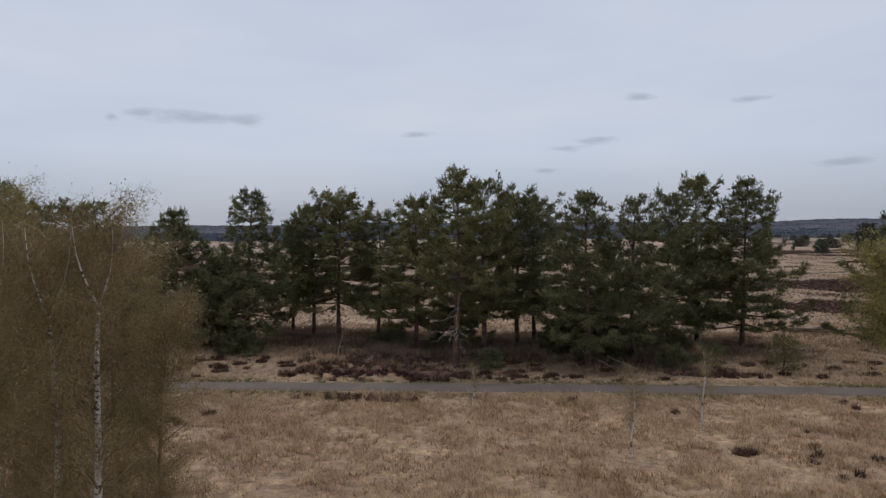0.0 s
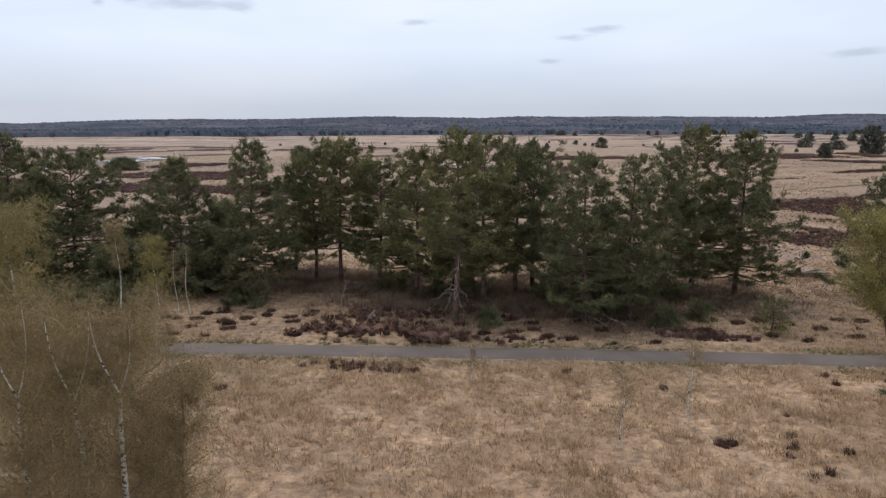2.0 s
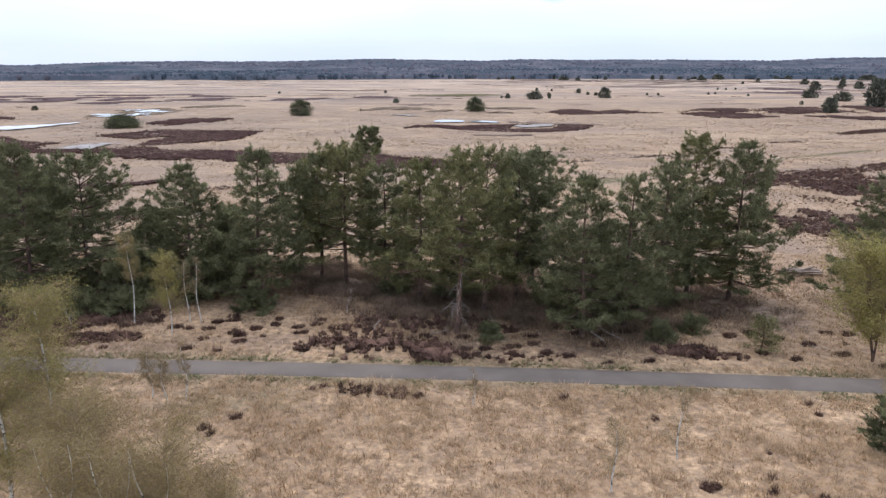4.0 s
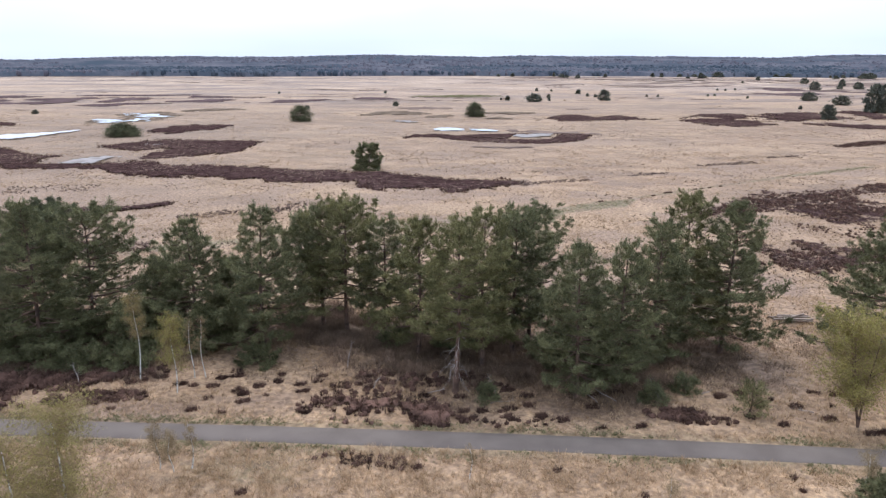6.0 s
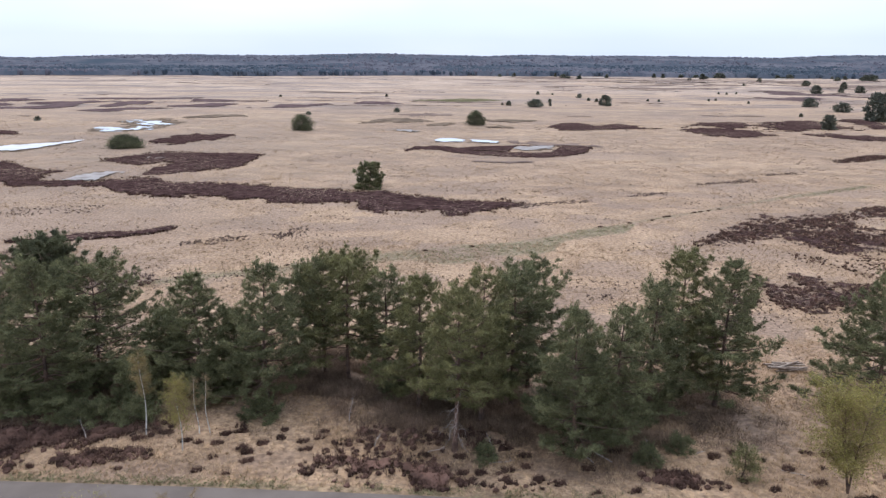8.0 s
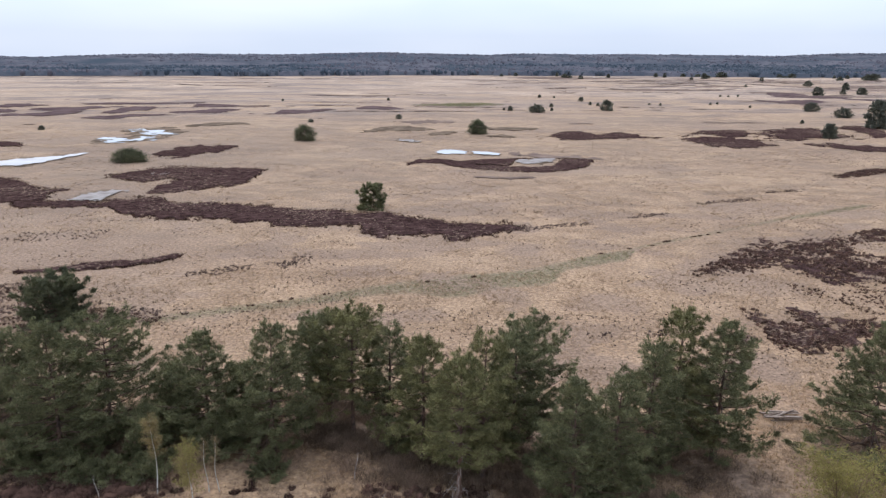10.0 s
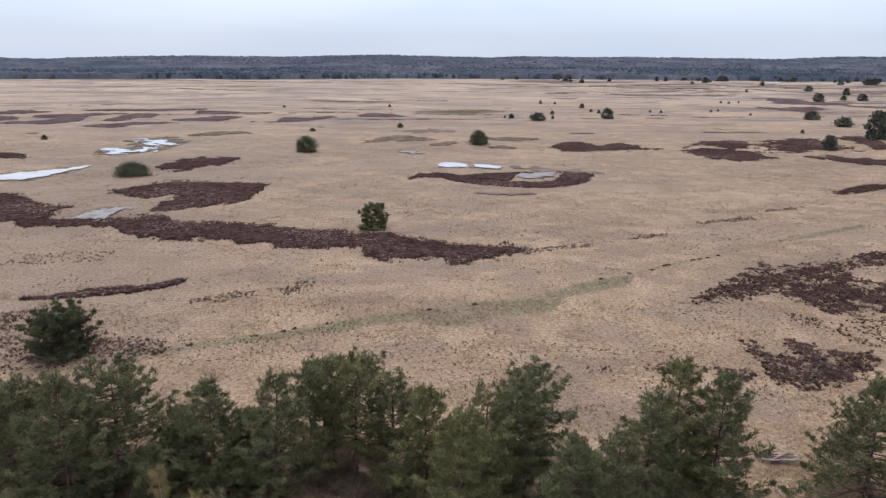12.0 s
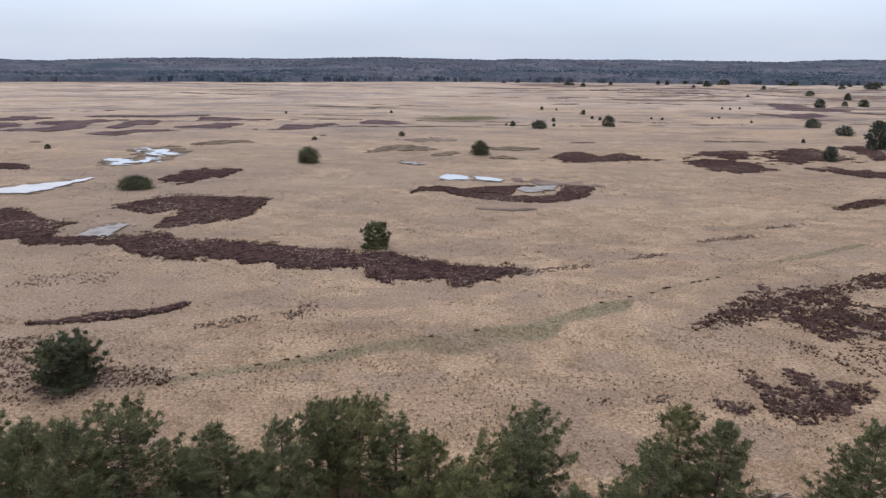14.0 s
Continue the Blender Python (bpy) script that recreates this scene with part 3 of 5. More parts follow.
def moor_patch(step, rows, tall=0.5, ragged=None, grain=3.6, sprigs=3.0, label="", mat=None, gaps=0.0):
    ragged = ragged or (0.42 if step < 1.1 else 0.8)
    heather(step, rows, tall, ragged, grain, sprigs, label, mat, between, gaps)


def heather(step, stations, tall=0.45, ragged=0.35, grain=4.0, sprigs=3.0, label="", mat=None, inside=inside, gaps=0.0):
    global PATCHES
    PATCHES += 1
    if inside is between:
        s = np.array(stations, float)
        west, east, south, north = span(s, 2 * step)
    else:
        s = np.array(stations, float) * (1, 1, 1.15)
        pad = s[:, 2].max() * 1.3 + 2 * step
        west, east, south, north = s[:, 0].min() - pad, s[:, 0].max() + pad, s[:, 1].min() - pad, s[:, 1].max() + pad
    xs = np.arange(west, east, step)
    ys = np.arange(south, north, step)
    X, Y = np.meshgrid(xs, ys)
    g = grain * step
    v = inside(X, Y, s) + ragged * 2 * (cloudy(X / g, Y / g, 40 + PATCHES, 3) - 0.55) - gaps
    Z = land(X, Y) - 0.06 + tall * np.clip(v * 5, 0, 1) * (0.8 + 0.25 * cloudy(X / step / 1.7, Y / step / 1.7, 60, 2) if step > 0.3 else 0.15 + 1.3 * cloudy(X / 0.55, Y / 0.55, 60, 2))
    faces = grid_faces(len(ys), len(xs))
    keep = (v.ravel()[faces] > -0.06).all(1)
    faces = faces[keep]
    used, faces = np.unique(faces, return_inverse=True)
    verts = np.stack([X, Y, Z], -1).reshape(-1, 3)[used]
    # patches beyond 480 m get the colour that holds the haze
    me = raw_mesh("heather_patch", verts, faces.reshape(-1, 4), mat or (HAZY_HEATHER if s[:, 1].mean() > 480 else HEATHER), True)
    ob = new("heather_patch", me)
    tagged(ob, label or "low patch of dark brown winter heather in dry grass", "heather", "heather patches", "stuff")
    if sprigs:
        rng = np.random.default_rng(PATCHES)
        area = keep.sum() * step * step
        n = int(min(area * sprigs, 9000))
        x, y = rng.uniform(xs[0], xs[-1], n * 4), rng.uniform(ys[0], ys[-1], n * 4)
        vv = inside(x, y, s) + ragged * 2 * (cloudy(x / g, y / g, 40 + PATCHES, 3) - 0.55) - gaps
        ok = vv > -0.12
        x, y = x[ok][:n], y[ok][:n]
        if len(x):
            tips = blades(on_land(x, y), np.full(len(x), tall * 1.35), 0.3, 0.035 + 0.02 * step, 7, rng, 0.6)
            up = raw_mesh("sprigs", tips, np.arange(len(tips)).reshape(-1, 3), HEATHER_SPRIG)
            part("sprigs", up, ob)


def heath_clumps(stations, density, size, hole=2.0, label="", inside=inside, mat=None):
    """Separate rounded heather bushes, close or loose, that together make a broken patch."""
    global PATCHES
    PATCHES += 1
    rng = np.random.default_rng(1000 + PATCHES)
    s = np.array(stations, float)
    pad = s[:, 2].max() * 1.3 + 1
    x0, x1, y0, y1 = span(s, 3.0) if inside is between else (s[:, 0].min() - pad, s[:, 0].max() + pad, s[:, 1].min() - pad, s[:, 1].max() + pad)
    n = int((x1 - x0) * (y1 - y0) * density / size ** 1.2 * 1.6)
    x, y = rng.uniform(x0, x1, n), rng.uniform(y0, y1, n)
    v = inside(x, y, s)
    ok = v > -0.1 + rng.uniform(-0.25, 0.25, n)
    if hole:
        ok &= cloudy(x / hole, y / hole, 200 + PATCHES, 3) + 0.25 * np.clip(v, 0, 1) > 0.47
    ok &= np.abs(y - path_line(x)) > 1.9
    x, y = x[ok], y[ok]
    n = len(x)
    if not n:
        return
    r = size * rng.uniform(0.4, 1.05, n)
    h = np.clip(r * rng.uniform(0.7, 1.25, n), 0.12, 0.6)
    z = land(x, y) - 0.05
    sides = 7
    a = np.arange(sides) * 2 * np.pi / sides
    rings = []
    for up, wide in ((0.0, 0.72), (0.45, 0.8), (0.85, 0.45)):
        jig = rng.uniform(0.65, 1.3, (n, sides))
        rings.append(np.stack([x[:, None] + np.cos(a) * (r * wide)[:, None] * jig, y[:, None] + np.sin(a) * (r * wide)[:, None] * jig, z[:, None] + h[:, None] * up * rng.uniform(0.75, 1.25, (n, sides))], -1))
    rings.append(np.stack([x, y, z + h], -1)[:, None])
    verts = np.concatenate(rings, 1).reshape(-1, 3)
    k = np.arange(sides)
    j = (k + 1) % sides
    tri = [np.stack([q * sides + k, q * sides + j, (q + 1) * sides + j], -1) for q in (0, 1)] + [np.stack([q * sides + k, (q + 1) * sides + j, (q + 1) * sides + k], -1) for q in (0, 1)]
    tri.append(np.stack([2 * sides + k, 2 * sides + j, np.full(sides, 3 * sides)], -1))
    faces = (np.concatenate(tri)[None] + (np.arange(n) * (3 * sides + 1))[:, None, None]).reshape(-1, 3)
    ob = new("heather_patch", raw_mesh("heather_patch", verts, faces, mat or HEATHER_SPRIG))
    tagged(ob, label or "broken patch of dark brown heather bushes in dry grass", "heather", "heather patches", "stuff")
    spread = np.repeat(np.arange(n), 3)
    px, py = x[spread] + rng.normal(0, 0.5, len(spread)) * r[spread], y[spread] + rng.normal(0, 0.5, len(spread)) * r[spread]
    tips = blades(np.stack([px, py, z[spread]], -1), h[spread] * 1.6 + 0.08, 0.16, 0.018 + 0.02 * size, 8, rng, 0.6)
    part("sprigs", raw_mesh("sprigs", tips, np.arange(len(tips)).reshape(-1, 3), mat or HEATHER_SPRIG), ob)


def broken_heath(rows):
    """Close ragged heather with holes, and loose bushes round its edge."""
    moor_patch(0.36, rows, tall=0.22, ragged=2.4, grain=8.0, sprigs=4.0, label="broken patch of dark brown heather in dry grass", gaps=0.3)
    heath_clumps(rows, 0.5, 0.42, hole=2.6, inside=between)
    heath_clumps(rows, 0.16, 0.24, hole=0.0, inside=between, mat=YOUNG_HEATH)


def smudge(rows):
    """Low young heather, mixed with grass, in a faint uneven drift."""
    heath_clumps(rows, 0.34, 0.24, hole=2.0, label="faint drift of young brown heather in dry grass", inside=between, mat=YOUNG_HEATH)


moor_patch(0.85, [(-659, 190.3, 198.6), (-607, 192.1, 199.8), (-521, 192.4, 201), (-503, 184.2, 202), (-462, 180.6, 207), (-433, 178.2, 210), (-426, 178.3, 199.9), (-351, 179.5, 199.4), (-326, 174.4, 198.4), (-282, 175.9, 196.9), (-275, 170.9, 196.3), (-229, 171.3, 191.8), (-172, 172.8, 191.2), (-146, 173.5, 187.2), (-142, 162.5, 187.9), (-110, 161.9, 189.4), (-72, 162.2, 183.4), (-25, 162.6, 180), (-11, 157.9, 179), (30, 162.6, 175.2), (76, 167.2, 178.2), (99, 172.2, 174.8)], sprigs=2.4)
moor_patch(0.95, [(-740, 193.1, 241), (-689, 194.3, 240), (-653, 195.3, 238), (-628, 196.3, 230), (-614, 202, 219), (-595, 212, 220), (-574, 216, 218)], sprigs=2.0)
moor_patch(1.0, [(-512, 243, 246), (-489, 235, 252), (-455, 234, 261), (-421, 243, 268), (-388, 221, 271), (-346, 225, 267), (-312, 232, 267), (-291, 247, 265), (-278, 261, 264)], sprigs=1.6)
moor_patch(1.0, [(-454, 214, 218), (-441, 214, 227), (-415, 214, 238), (-389, 218, 244), (-355, 224, 247)], sprigs=0.6)
moor_patch(1.2, [(-444, 292, 301), (-426, 293, 318), (-400, 293, 332), (-375, 304, 338), (-341, 317, 339), (-316, 333, 336)], sprigs=0.4)
moor_patch(1.2, [(-700, 324, 344), (-657, 327, 347), (-639, 329, 346), (-621, 333, 337)], sprigs=0.4)
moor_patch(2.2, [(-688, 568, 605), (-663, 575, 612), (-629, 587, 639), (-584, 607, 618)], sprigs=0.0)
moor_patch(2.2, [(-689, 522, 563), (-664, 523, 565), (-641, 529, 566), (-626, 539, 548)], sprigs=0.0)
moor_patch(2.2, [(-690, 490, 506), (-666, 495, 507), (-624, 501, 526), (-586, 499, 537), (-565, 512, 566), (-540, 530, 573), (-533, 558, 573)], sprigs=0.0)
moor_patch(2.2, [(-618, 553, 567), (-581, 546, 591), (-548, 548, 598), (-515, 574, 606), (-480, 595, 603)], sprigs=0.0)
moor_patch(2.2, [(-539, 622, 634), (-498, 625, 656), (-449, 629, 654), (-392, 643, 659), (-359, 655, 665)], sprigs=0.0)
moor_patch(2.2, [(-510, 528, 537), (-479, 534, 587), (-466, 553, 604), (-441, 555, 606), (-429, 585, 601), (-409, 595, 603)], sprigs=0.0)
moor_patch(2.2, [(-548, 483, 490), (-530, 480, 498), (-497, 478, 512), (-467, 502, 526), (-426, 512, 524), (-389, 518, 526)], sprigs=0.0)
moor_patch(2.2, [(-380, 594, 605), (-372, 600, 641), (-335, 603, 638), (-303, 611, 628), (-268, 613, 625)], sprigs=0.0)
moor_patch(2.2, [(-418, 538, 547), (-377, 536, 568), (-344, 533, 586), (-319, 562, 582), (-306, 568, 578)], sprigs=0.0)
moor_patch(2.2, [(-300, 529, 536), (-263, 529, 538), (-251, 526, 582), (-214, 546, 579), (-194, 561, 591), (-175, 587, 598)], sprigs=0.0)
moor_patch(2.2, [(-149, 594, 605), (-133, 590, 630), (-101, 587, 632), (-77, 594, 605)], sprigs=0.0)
moor_patch(1.6, [(-391, 428, 437), (-346, 433, 458), (-313, 444, 459), (-297, 447, 454)], sprigs=0.0, mat=PEAT)
moor_patch(1.6, [(-133, 406, 414), (-102, 412, 443), (-69, 413, 445), (-30, 420, 429)], sprigs=0.0, mat=PEAT)
moor_patch(1.4, [(-43, 392, 402), (-17, 395, 416), (-1, 408, 416)], sprigs=0.0, mat=PEAT)
moor_patch(1.4, [(38, 385, 390), (60, 386, 400), (86, 383, 389)], sprigs=0.0, mat=PEAT)
moor_patch(1.6, [(32, 428, 437), (68, 419, 445), (100, 423, 440), (116, 428, 435)], sprigs=0.0, mat=PEAT)
moor_patch(1.4, [(121, 381, 388), (149, 380, 419), (173, 370, 423), (197, 375, 405), (229, 382, 414), (269, 384, 396), (295, 389, 394)], sprigs=0.4)
moor_patch(1.4, [(319, 393, 402), (344, 406, 427), (388, 390, 432), (404, 393, 429), (415, 406, 416)], sprigs=0.4)
moor_patch(1.4, [(314, 370, 379), (330, 366, 395), (366, 344, 389), (406, 341, 386), (430, 349, 369), (445, 356, 361)], sprigs=0.4)
moor_patch(1.4, [(428, 378, 425), (440, 378, 443), (468, 377, 453), (499, 383, 451), (523, 390, 434), (558, 389, 399)], sprigs=0.4)
moor_patch(1.4, [(532, 453, 462), (561, 425, 467), (586, 395, 449), (600, 393, 426), (634, 396, 419)], sprigs=0.4)
moor_patch(1.2, [(492, 359, 365), (526, 350, 366), (574, 333, 359), (605, 331, 351), (646, 330, 346)], sprigs=0.4)
moor_patch(0.9, [(-71, 279, 283), (-58, 283, 295), (-29, 284, 296), (-4, 273, 292), (28, 267, 281), (69, 263, 277), (110, 262, 276), (137, 263, 281), (151, 264, 301), (180, 273, 302), (193, 283, 296)], sprigs=1.0)
moor_patch(0.9, [(-10, 283, 286.3), (15, 280, 293), (47, 279, 297), (75, 276, 299), (85, 297, 300), (137, 298.5, 301.5), (150, 298, 301.5)], ragged=0.9, sprigs=1.0)
broken_heath([(541, 256, 260), (565, 257, 272), (596, 265, 279), (610, 269, 278), (644, 268, 279)])
broken_heath([(360, 135, 136.6), (380, 135.2, 142.2), (412, 136.3, 152.9), (453, 140.6, 157.3), (494, 145.1, 160.7), (527, 148.3, 164.1), (569, 152.5, 167.2)])
broken_heath([(496, 138.2, 143), (518, 136.4, 147.9), (556, 131.6, 150.1), (572, 131.1, 155.8), (617, 129.6, 144.9), (639, 129.1, 148.8), (682, 130, 150.2)])
broken_heath([(584, 161.9, 170.2), (606, 163, 173.9), (629, 164.1, 176.7), (670, 167.2, 180.3)])
broken_heath([(433, 112.4, 114.3), (463, 106, 111.6), (483, 99.3, 108.2), (515, 96.4, 107.1), (551, 96.5, 105.2), (589, 96.3, 100.3)])
broken_heath([(504, 111.4, 114.9), (536, 106.3, 112.9), (561, 100.2, 109.4), (601, 98.8, 108.7), (629, 101.8, 109.8), (640, 104.8, 107.6)])
broken_heath([(391, 99.8, 102.9), (428, 99, 102.8), (457, 98.8, 102)])
moor_patch(0.5, [(-676, 129.3, 130.8), (-626, 130.2, 132.7), (-581, 131.7, 135.9), (-536, 133.2, 138.5), (-483, 136.1, 139.5), (-447, 138.4, 142.2), (-413, 143.1, 145.7)], sprigs=5.0)
smudge([(-408, 129.7, 131.2), (-379, 129.9, 134.5), (-343, 131.6, 136.4), (-302, 134.7, 138.3)])
smudge([(-283, 136.1, 138.8), (-255, 135.6, 142.4), (-222, 140.5, 145.9)])
smudge([(76, 166.7, 175.1), (114, 169.4, 173.9), (156, 174.3, 177.9), (195, 175.7, 179.4)])
smudge([(-721, 118.8, 124.7), (-676, 119, 124.4), (-626, 120.8, 123.5)])
smudge([(201, 100.7, 102.2), (237, 100.9, 103)])
smudge([(290, 101.8, 103.8), (328, 101.6, 104.6)])
smudge([(446, 224, 228), (498, 227, 232)])
smudge([(350, 203, 208), (427, 211, 217)])
smudge([(253, 185, 189.6), (306, 188.4, 192)])
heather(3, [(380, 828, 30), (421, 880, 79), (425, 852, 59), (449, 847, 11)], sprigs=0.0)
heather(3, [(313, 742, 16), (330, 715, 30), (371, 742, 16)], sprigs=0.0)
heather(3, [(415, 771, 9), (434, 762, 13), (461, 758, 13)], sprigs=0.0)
heath_clumps([(-12.7, 53.6, 0.9), (-10.6, 55.4, 3.5), (-7.6, 55.1, 3.3), (-4.2, 54.2, 3.6), (-1.2, 52.5, 2.9), (0.2, 52.3, 1.2)], 0.5, 0.36, hole=1.4, label="loose dark heather clumps beside the asphalt path")
heath_clumps([(-10.3, 46.2, 0.4), (-7.8, 45.9, 0.7), (-4.4, 45.4, 0.9), (-2.7, 45, 0.5)], 0.9, 0.26, hole=1.6, label="loose dark heather clumps beside the asphalt path")
heath_clumps([(1.3, 51.6, 0.4), (2.9, 51.5, 0.8), (4.3, 51.4, 0.4)], 0.5, 0.36, hole=1.4, label="loose dark heather clumps beside the asphalt path")
heath_clumps([(5.6, 51.6, 0.5), (8, 51.8, 0.8)], 0.5, 0.36, hole=1.4, label="loose dark heather clumps beside the asphalt path")
heath_clumps([(18.1, 52.1, 0.5), (20.5, 52.5, 1.3), (23.1, 52, 0.5)], 0.5, 0.36, hole=1.4, label="loose dark heather clumps beside the asphalt path")
heath_clumps([(-35.5, 54.2, 0.8), (-32.9, 54.6, 1.2), (-30.2, 55.2, 0.9), (-27.6, 55.6, 0.7)], 1.2, 0.46, hole=0.0, label="loose dark heather clumps beside the asphalt path")


# the closest stands of heather beside the path
CLOSE = "dense low stand of dark brown heather beside the path"
heather(0.13, [(-11.6, 54.6, 0.5), (-10.4, 55.1, 1.3), (-8.6, 54.6, 1.0), (-7.4, 54.2, 0.5), (-5.0, 54.2, 1.1), (-2.6, 53.2, 1.4), (-0.6, 52.6, 1.1)], tall=0.4, ragged=1.9, grain=6.0, sprigs=20.0, label=CLOSE, mat=HEATHER_SPRIG)
heather(0.13, [(17.2, 52.8, 0.4), (19.0, 53.0, 0.9), (20.6, 52.8, 0.6)], tall=0.35, ragged=0.9, grain=8.0, sprigs=18.0, label=CLOSE, mat=HEATHER_SPRIG)
heather(0.13, [(-35.6, 54.4, 0.5), (-33.0, 54.8, 1.0), (-29.8, 55.4, 0.6)], tall=0.35, ragged=0.9, grain=8.0, sprigs=18.0, label=CLOSE, mat=HEATHER_SPRIG)
heather(0.2, [(-44, 58.5, 1.4), (-40, 57.5, 1.8), (-36, 58.5, 1.6), (-31, 59.5, 1.2)], tall=0.5, ragged=1.1, grain=8.0, sprigs=12.0, label=CLOSE, mat=HEATHER_SPRIG)


# brown heather and brush along the foot of the grove, and loose heath further out
BESIDE = "loose dark heather clumps at the foot of the pine grove"
heath_clumps([(-45, 60, 2.2), (-41, 58.5, 3.0), (-37, 58.5, 2.6), (-32, 59.5, 2.4), (-28, 60.5, 1.6)], 0.8, 0.42, hole=1.5, label=BESIDE)
heath_clumps([(-42, 54.5, 1.6), (-38.5, 54.0, 1.5)], 0.9, 0.46, hole=1.5, label=BESIDE)
heath_clumps([(-9, 60, 1.2), (-4, 59.5, 1.6), (1, 59.5, 1.4), (5, 58, 1.2)], 0.5, 0.45, hole=1.5, label=BESIDE)
heath_clumps([(16.5, 53.4, 0.5), (19.0, 53.0, 1.0), (21.2, 52.8, 0.5)], 1.2, 0.46, hole=0.0, label=BESIDE)
for x, y in ((-20.8, 60.8), (-19.6, 56.9), (-18.4, 54.8), (-16.4, 58.6), (-14.2, 58.2), (-13.6, 56.9), (-12.6, 58.9), (23.6, 56.6), (26.4, 55.0), (24.7, 52.9), (9.0, 52.1), (4.4, 52.6), (1.5, 52.3)):
    heath_clumps([(x - 0.2, y, 0.34), (x + 0.25, y + 0.1, 0.3)], 2.6, 0.2, hole=0.0, label="single dark heather bush in the dry grass")
HEATHY = "scattered dark heather clumps in thin grey-brown heath"
heath_clumps([(-84, 108, 4), (-76, 105, 5), (-69, 101, 4), (-60, 103, 2)], 0.16, 0.3, hole=2.5, label=HEATHY)
heath_clumps([(-84, 110, 9), (-72, 108, 9), (-60, 107, 5), (-52, 108, 3)], 0.3, 0.22, hole=2.0, label=HEATHY, mat=YOUNG_HEATH)
heath_clumps([(-106, 158, 4), (-96, 160, 5), (-86, 162, 4)], 0.07, 0.24, hole=0.0, label=HEATHY, mat=YOUNG_HEATH)
heath_clumps([(-90, 120, 3), (-80, 119, 3.5), (-70, 112, 3), (-60, 107, 3), (-49, 107, 2)], 0.2, 0.27, hole=2.5, label=HEATHY)
heath_clumps([(64, 126, 3), (70, 118, 5), (78, 121, 6), (86, 124, 5)], 0.2, 0.27, hole=2.5, label=HEATHY)


for drift in ([(24, 316, 3), (36, 310, 6), (50, 305, 6), (62, 300, 3)], [(-42, 470, 6), (-22, 476, 12), (-4, 474, 5)], [(6, 250, 1.5), (18, 248, 2.5), (28, 250, 1.5)]):
    heather(1.0, drift, tall=0.4, ragged=1.6, grain=5.0, sprigs=0.0, label="faint drift of thin grey-brown heath", mat=THIN_HAZY_HEATH)


def scattered_heather():
    """Thin streaks of heather far out on the plain."""
    rng = np.random.default_rng(77)
    for k in range(70):
        y = rng.uniform(620, 1520) if k > 14 else rng.uniform(420, 640)
        x = rng.uniform(-0.62, 0.62) * y
        wide = rng.uniform(20, 110) * y / 900
        deep = rng.uniform(3, 10) * y / 900
        lean = rng.uniform(-0.12, 0.12)
        heather(4.0, [(x - wide, y - lean * wide, deep * 0.4), (x - wide * 0.3, y, deep), (x + wide * 0.4, y + lean * wide, deep * 0.8), (x + wide, y + 1.3 * lean * wide, deep * 0.4)], tall=0.6, ragged=1.5, sprigs=0.0, label="far streak of thin grey-brown heath on the plain", mat=THIN_HAZY_HEATH)


scattered_heather()


def dunes():
    """Heath, scrub and blown sand on the low dunes before the eastern woods."""
    rng = np.random.default_rng(78)
    for k in range(46):
        y = rng.uniform(820, 1700)
        x = rng.uniform(0.06, 0.62) * y
        wide, deep = rng.uniform(15, 70) * y / 1000, rng.uniform(5, 22) * y / 1000
        heather(5.0, [(x - wide, y, deep * 0.4), (x - wide * 0.3, y + 3, deep), (x + wide * 0.4, y - 3, deep * 0.8), (x + wide, y, deep * 0.4)], tall=0.7, ragged=0.7, sprigs=0.0, label="far grey-brown heath on low dunes", mat=THIN_HAZY_HEATH)
    for x, y, wide, deep in ((720, 1640, 40, 8), (1010, 1600, 50, 7), (300, 1640, 45, 6), (560, 1690, 30, 6)):
        X, Y = np.meshgrid(np.arange(x - wide, x + wide, 4.0), np.arange(y - deep * 2, y + deep * 2, 2.0))
        v = 1 - np.hypot((X - x) / wide, (Y - y) / deep) + 0.8 * (cloudy(X / 14, Y / 14, 160, 3) - 0.5)
        faces = grid_faces(*X.shape)
        faces = faces[(v.ravel()[faces] > 0).all(1)]
        used, faces = np.unique(faces, return_inverse=True)
        me = raw_mesh("sand_patch", np.stack([X, Y, land(X, Y) + 0.5], -1).reshape(-1, 3)[used], faces.reshape(-1, 4), SAND, True)
        tagged(new("sand_patch", me), "pale strip of bare blown sand on the heath", "sand", kind="stuff")


dunes()

# tiny heather bushes dotted over the rough strip between path and grove, and before the path
for k in range(64):
    spot = random.Random(k)
    x = spot.uniform(-38, 40)
    y = float(path_line(x)) + spot.uniform(2.4, 11)
    r = spot.uniform(0.12, 0.32) * (1 if k % 4 else 0.6)
    heath_clumps([(x - r, y, r), (x + r, y + 0.1, r)], 4.0, 0.2, hole=0.0, label="tiny dark heather bush in the dry grass")

# small dark bushes strung along the old track
for k, (x, y) in enumerate(((-31.5, 115.2), (-29.8, 116.8), (-24.1, 119.6), (-36, 113), (-45.9, 108.5), (-50, 104.5), (31.3, 148.8), (38.8, 153.4), (44.8, 156.5), (48.7, 160), (49.6, 160.6), (57.1, 165.3), (59, 166.2), (61.2, 167.3), (64.7, 169.4), (-6, 127.5), (3, 131))):
    heath_clumps([(x, y, 0.3), (x + 0.5, y + 0.2, 0.25)], 1.8, 0.18, hole=0.0, label="small dark bush beside the old green track")

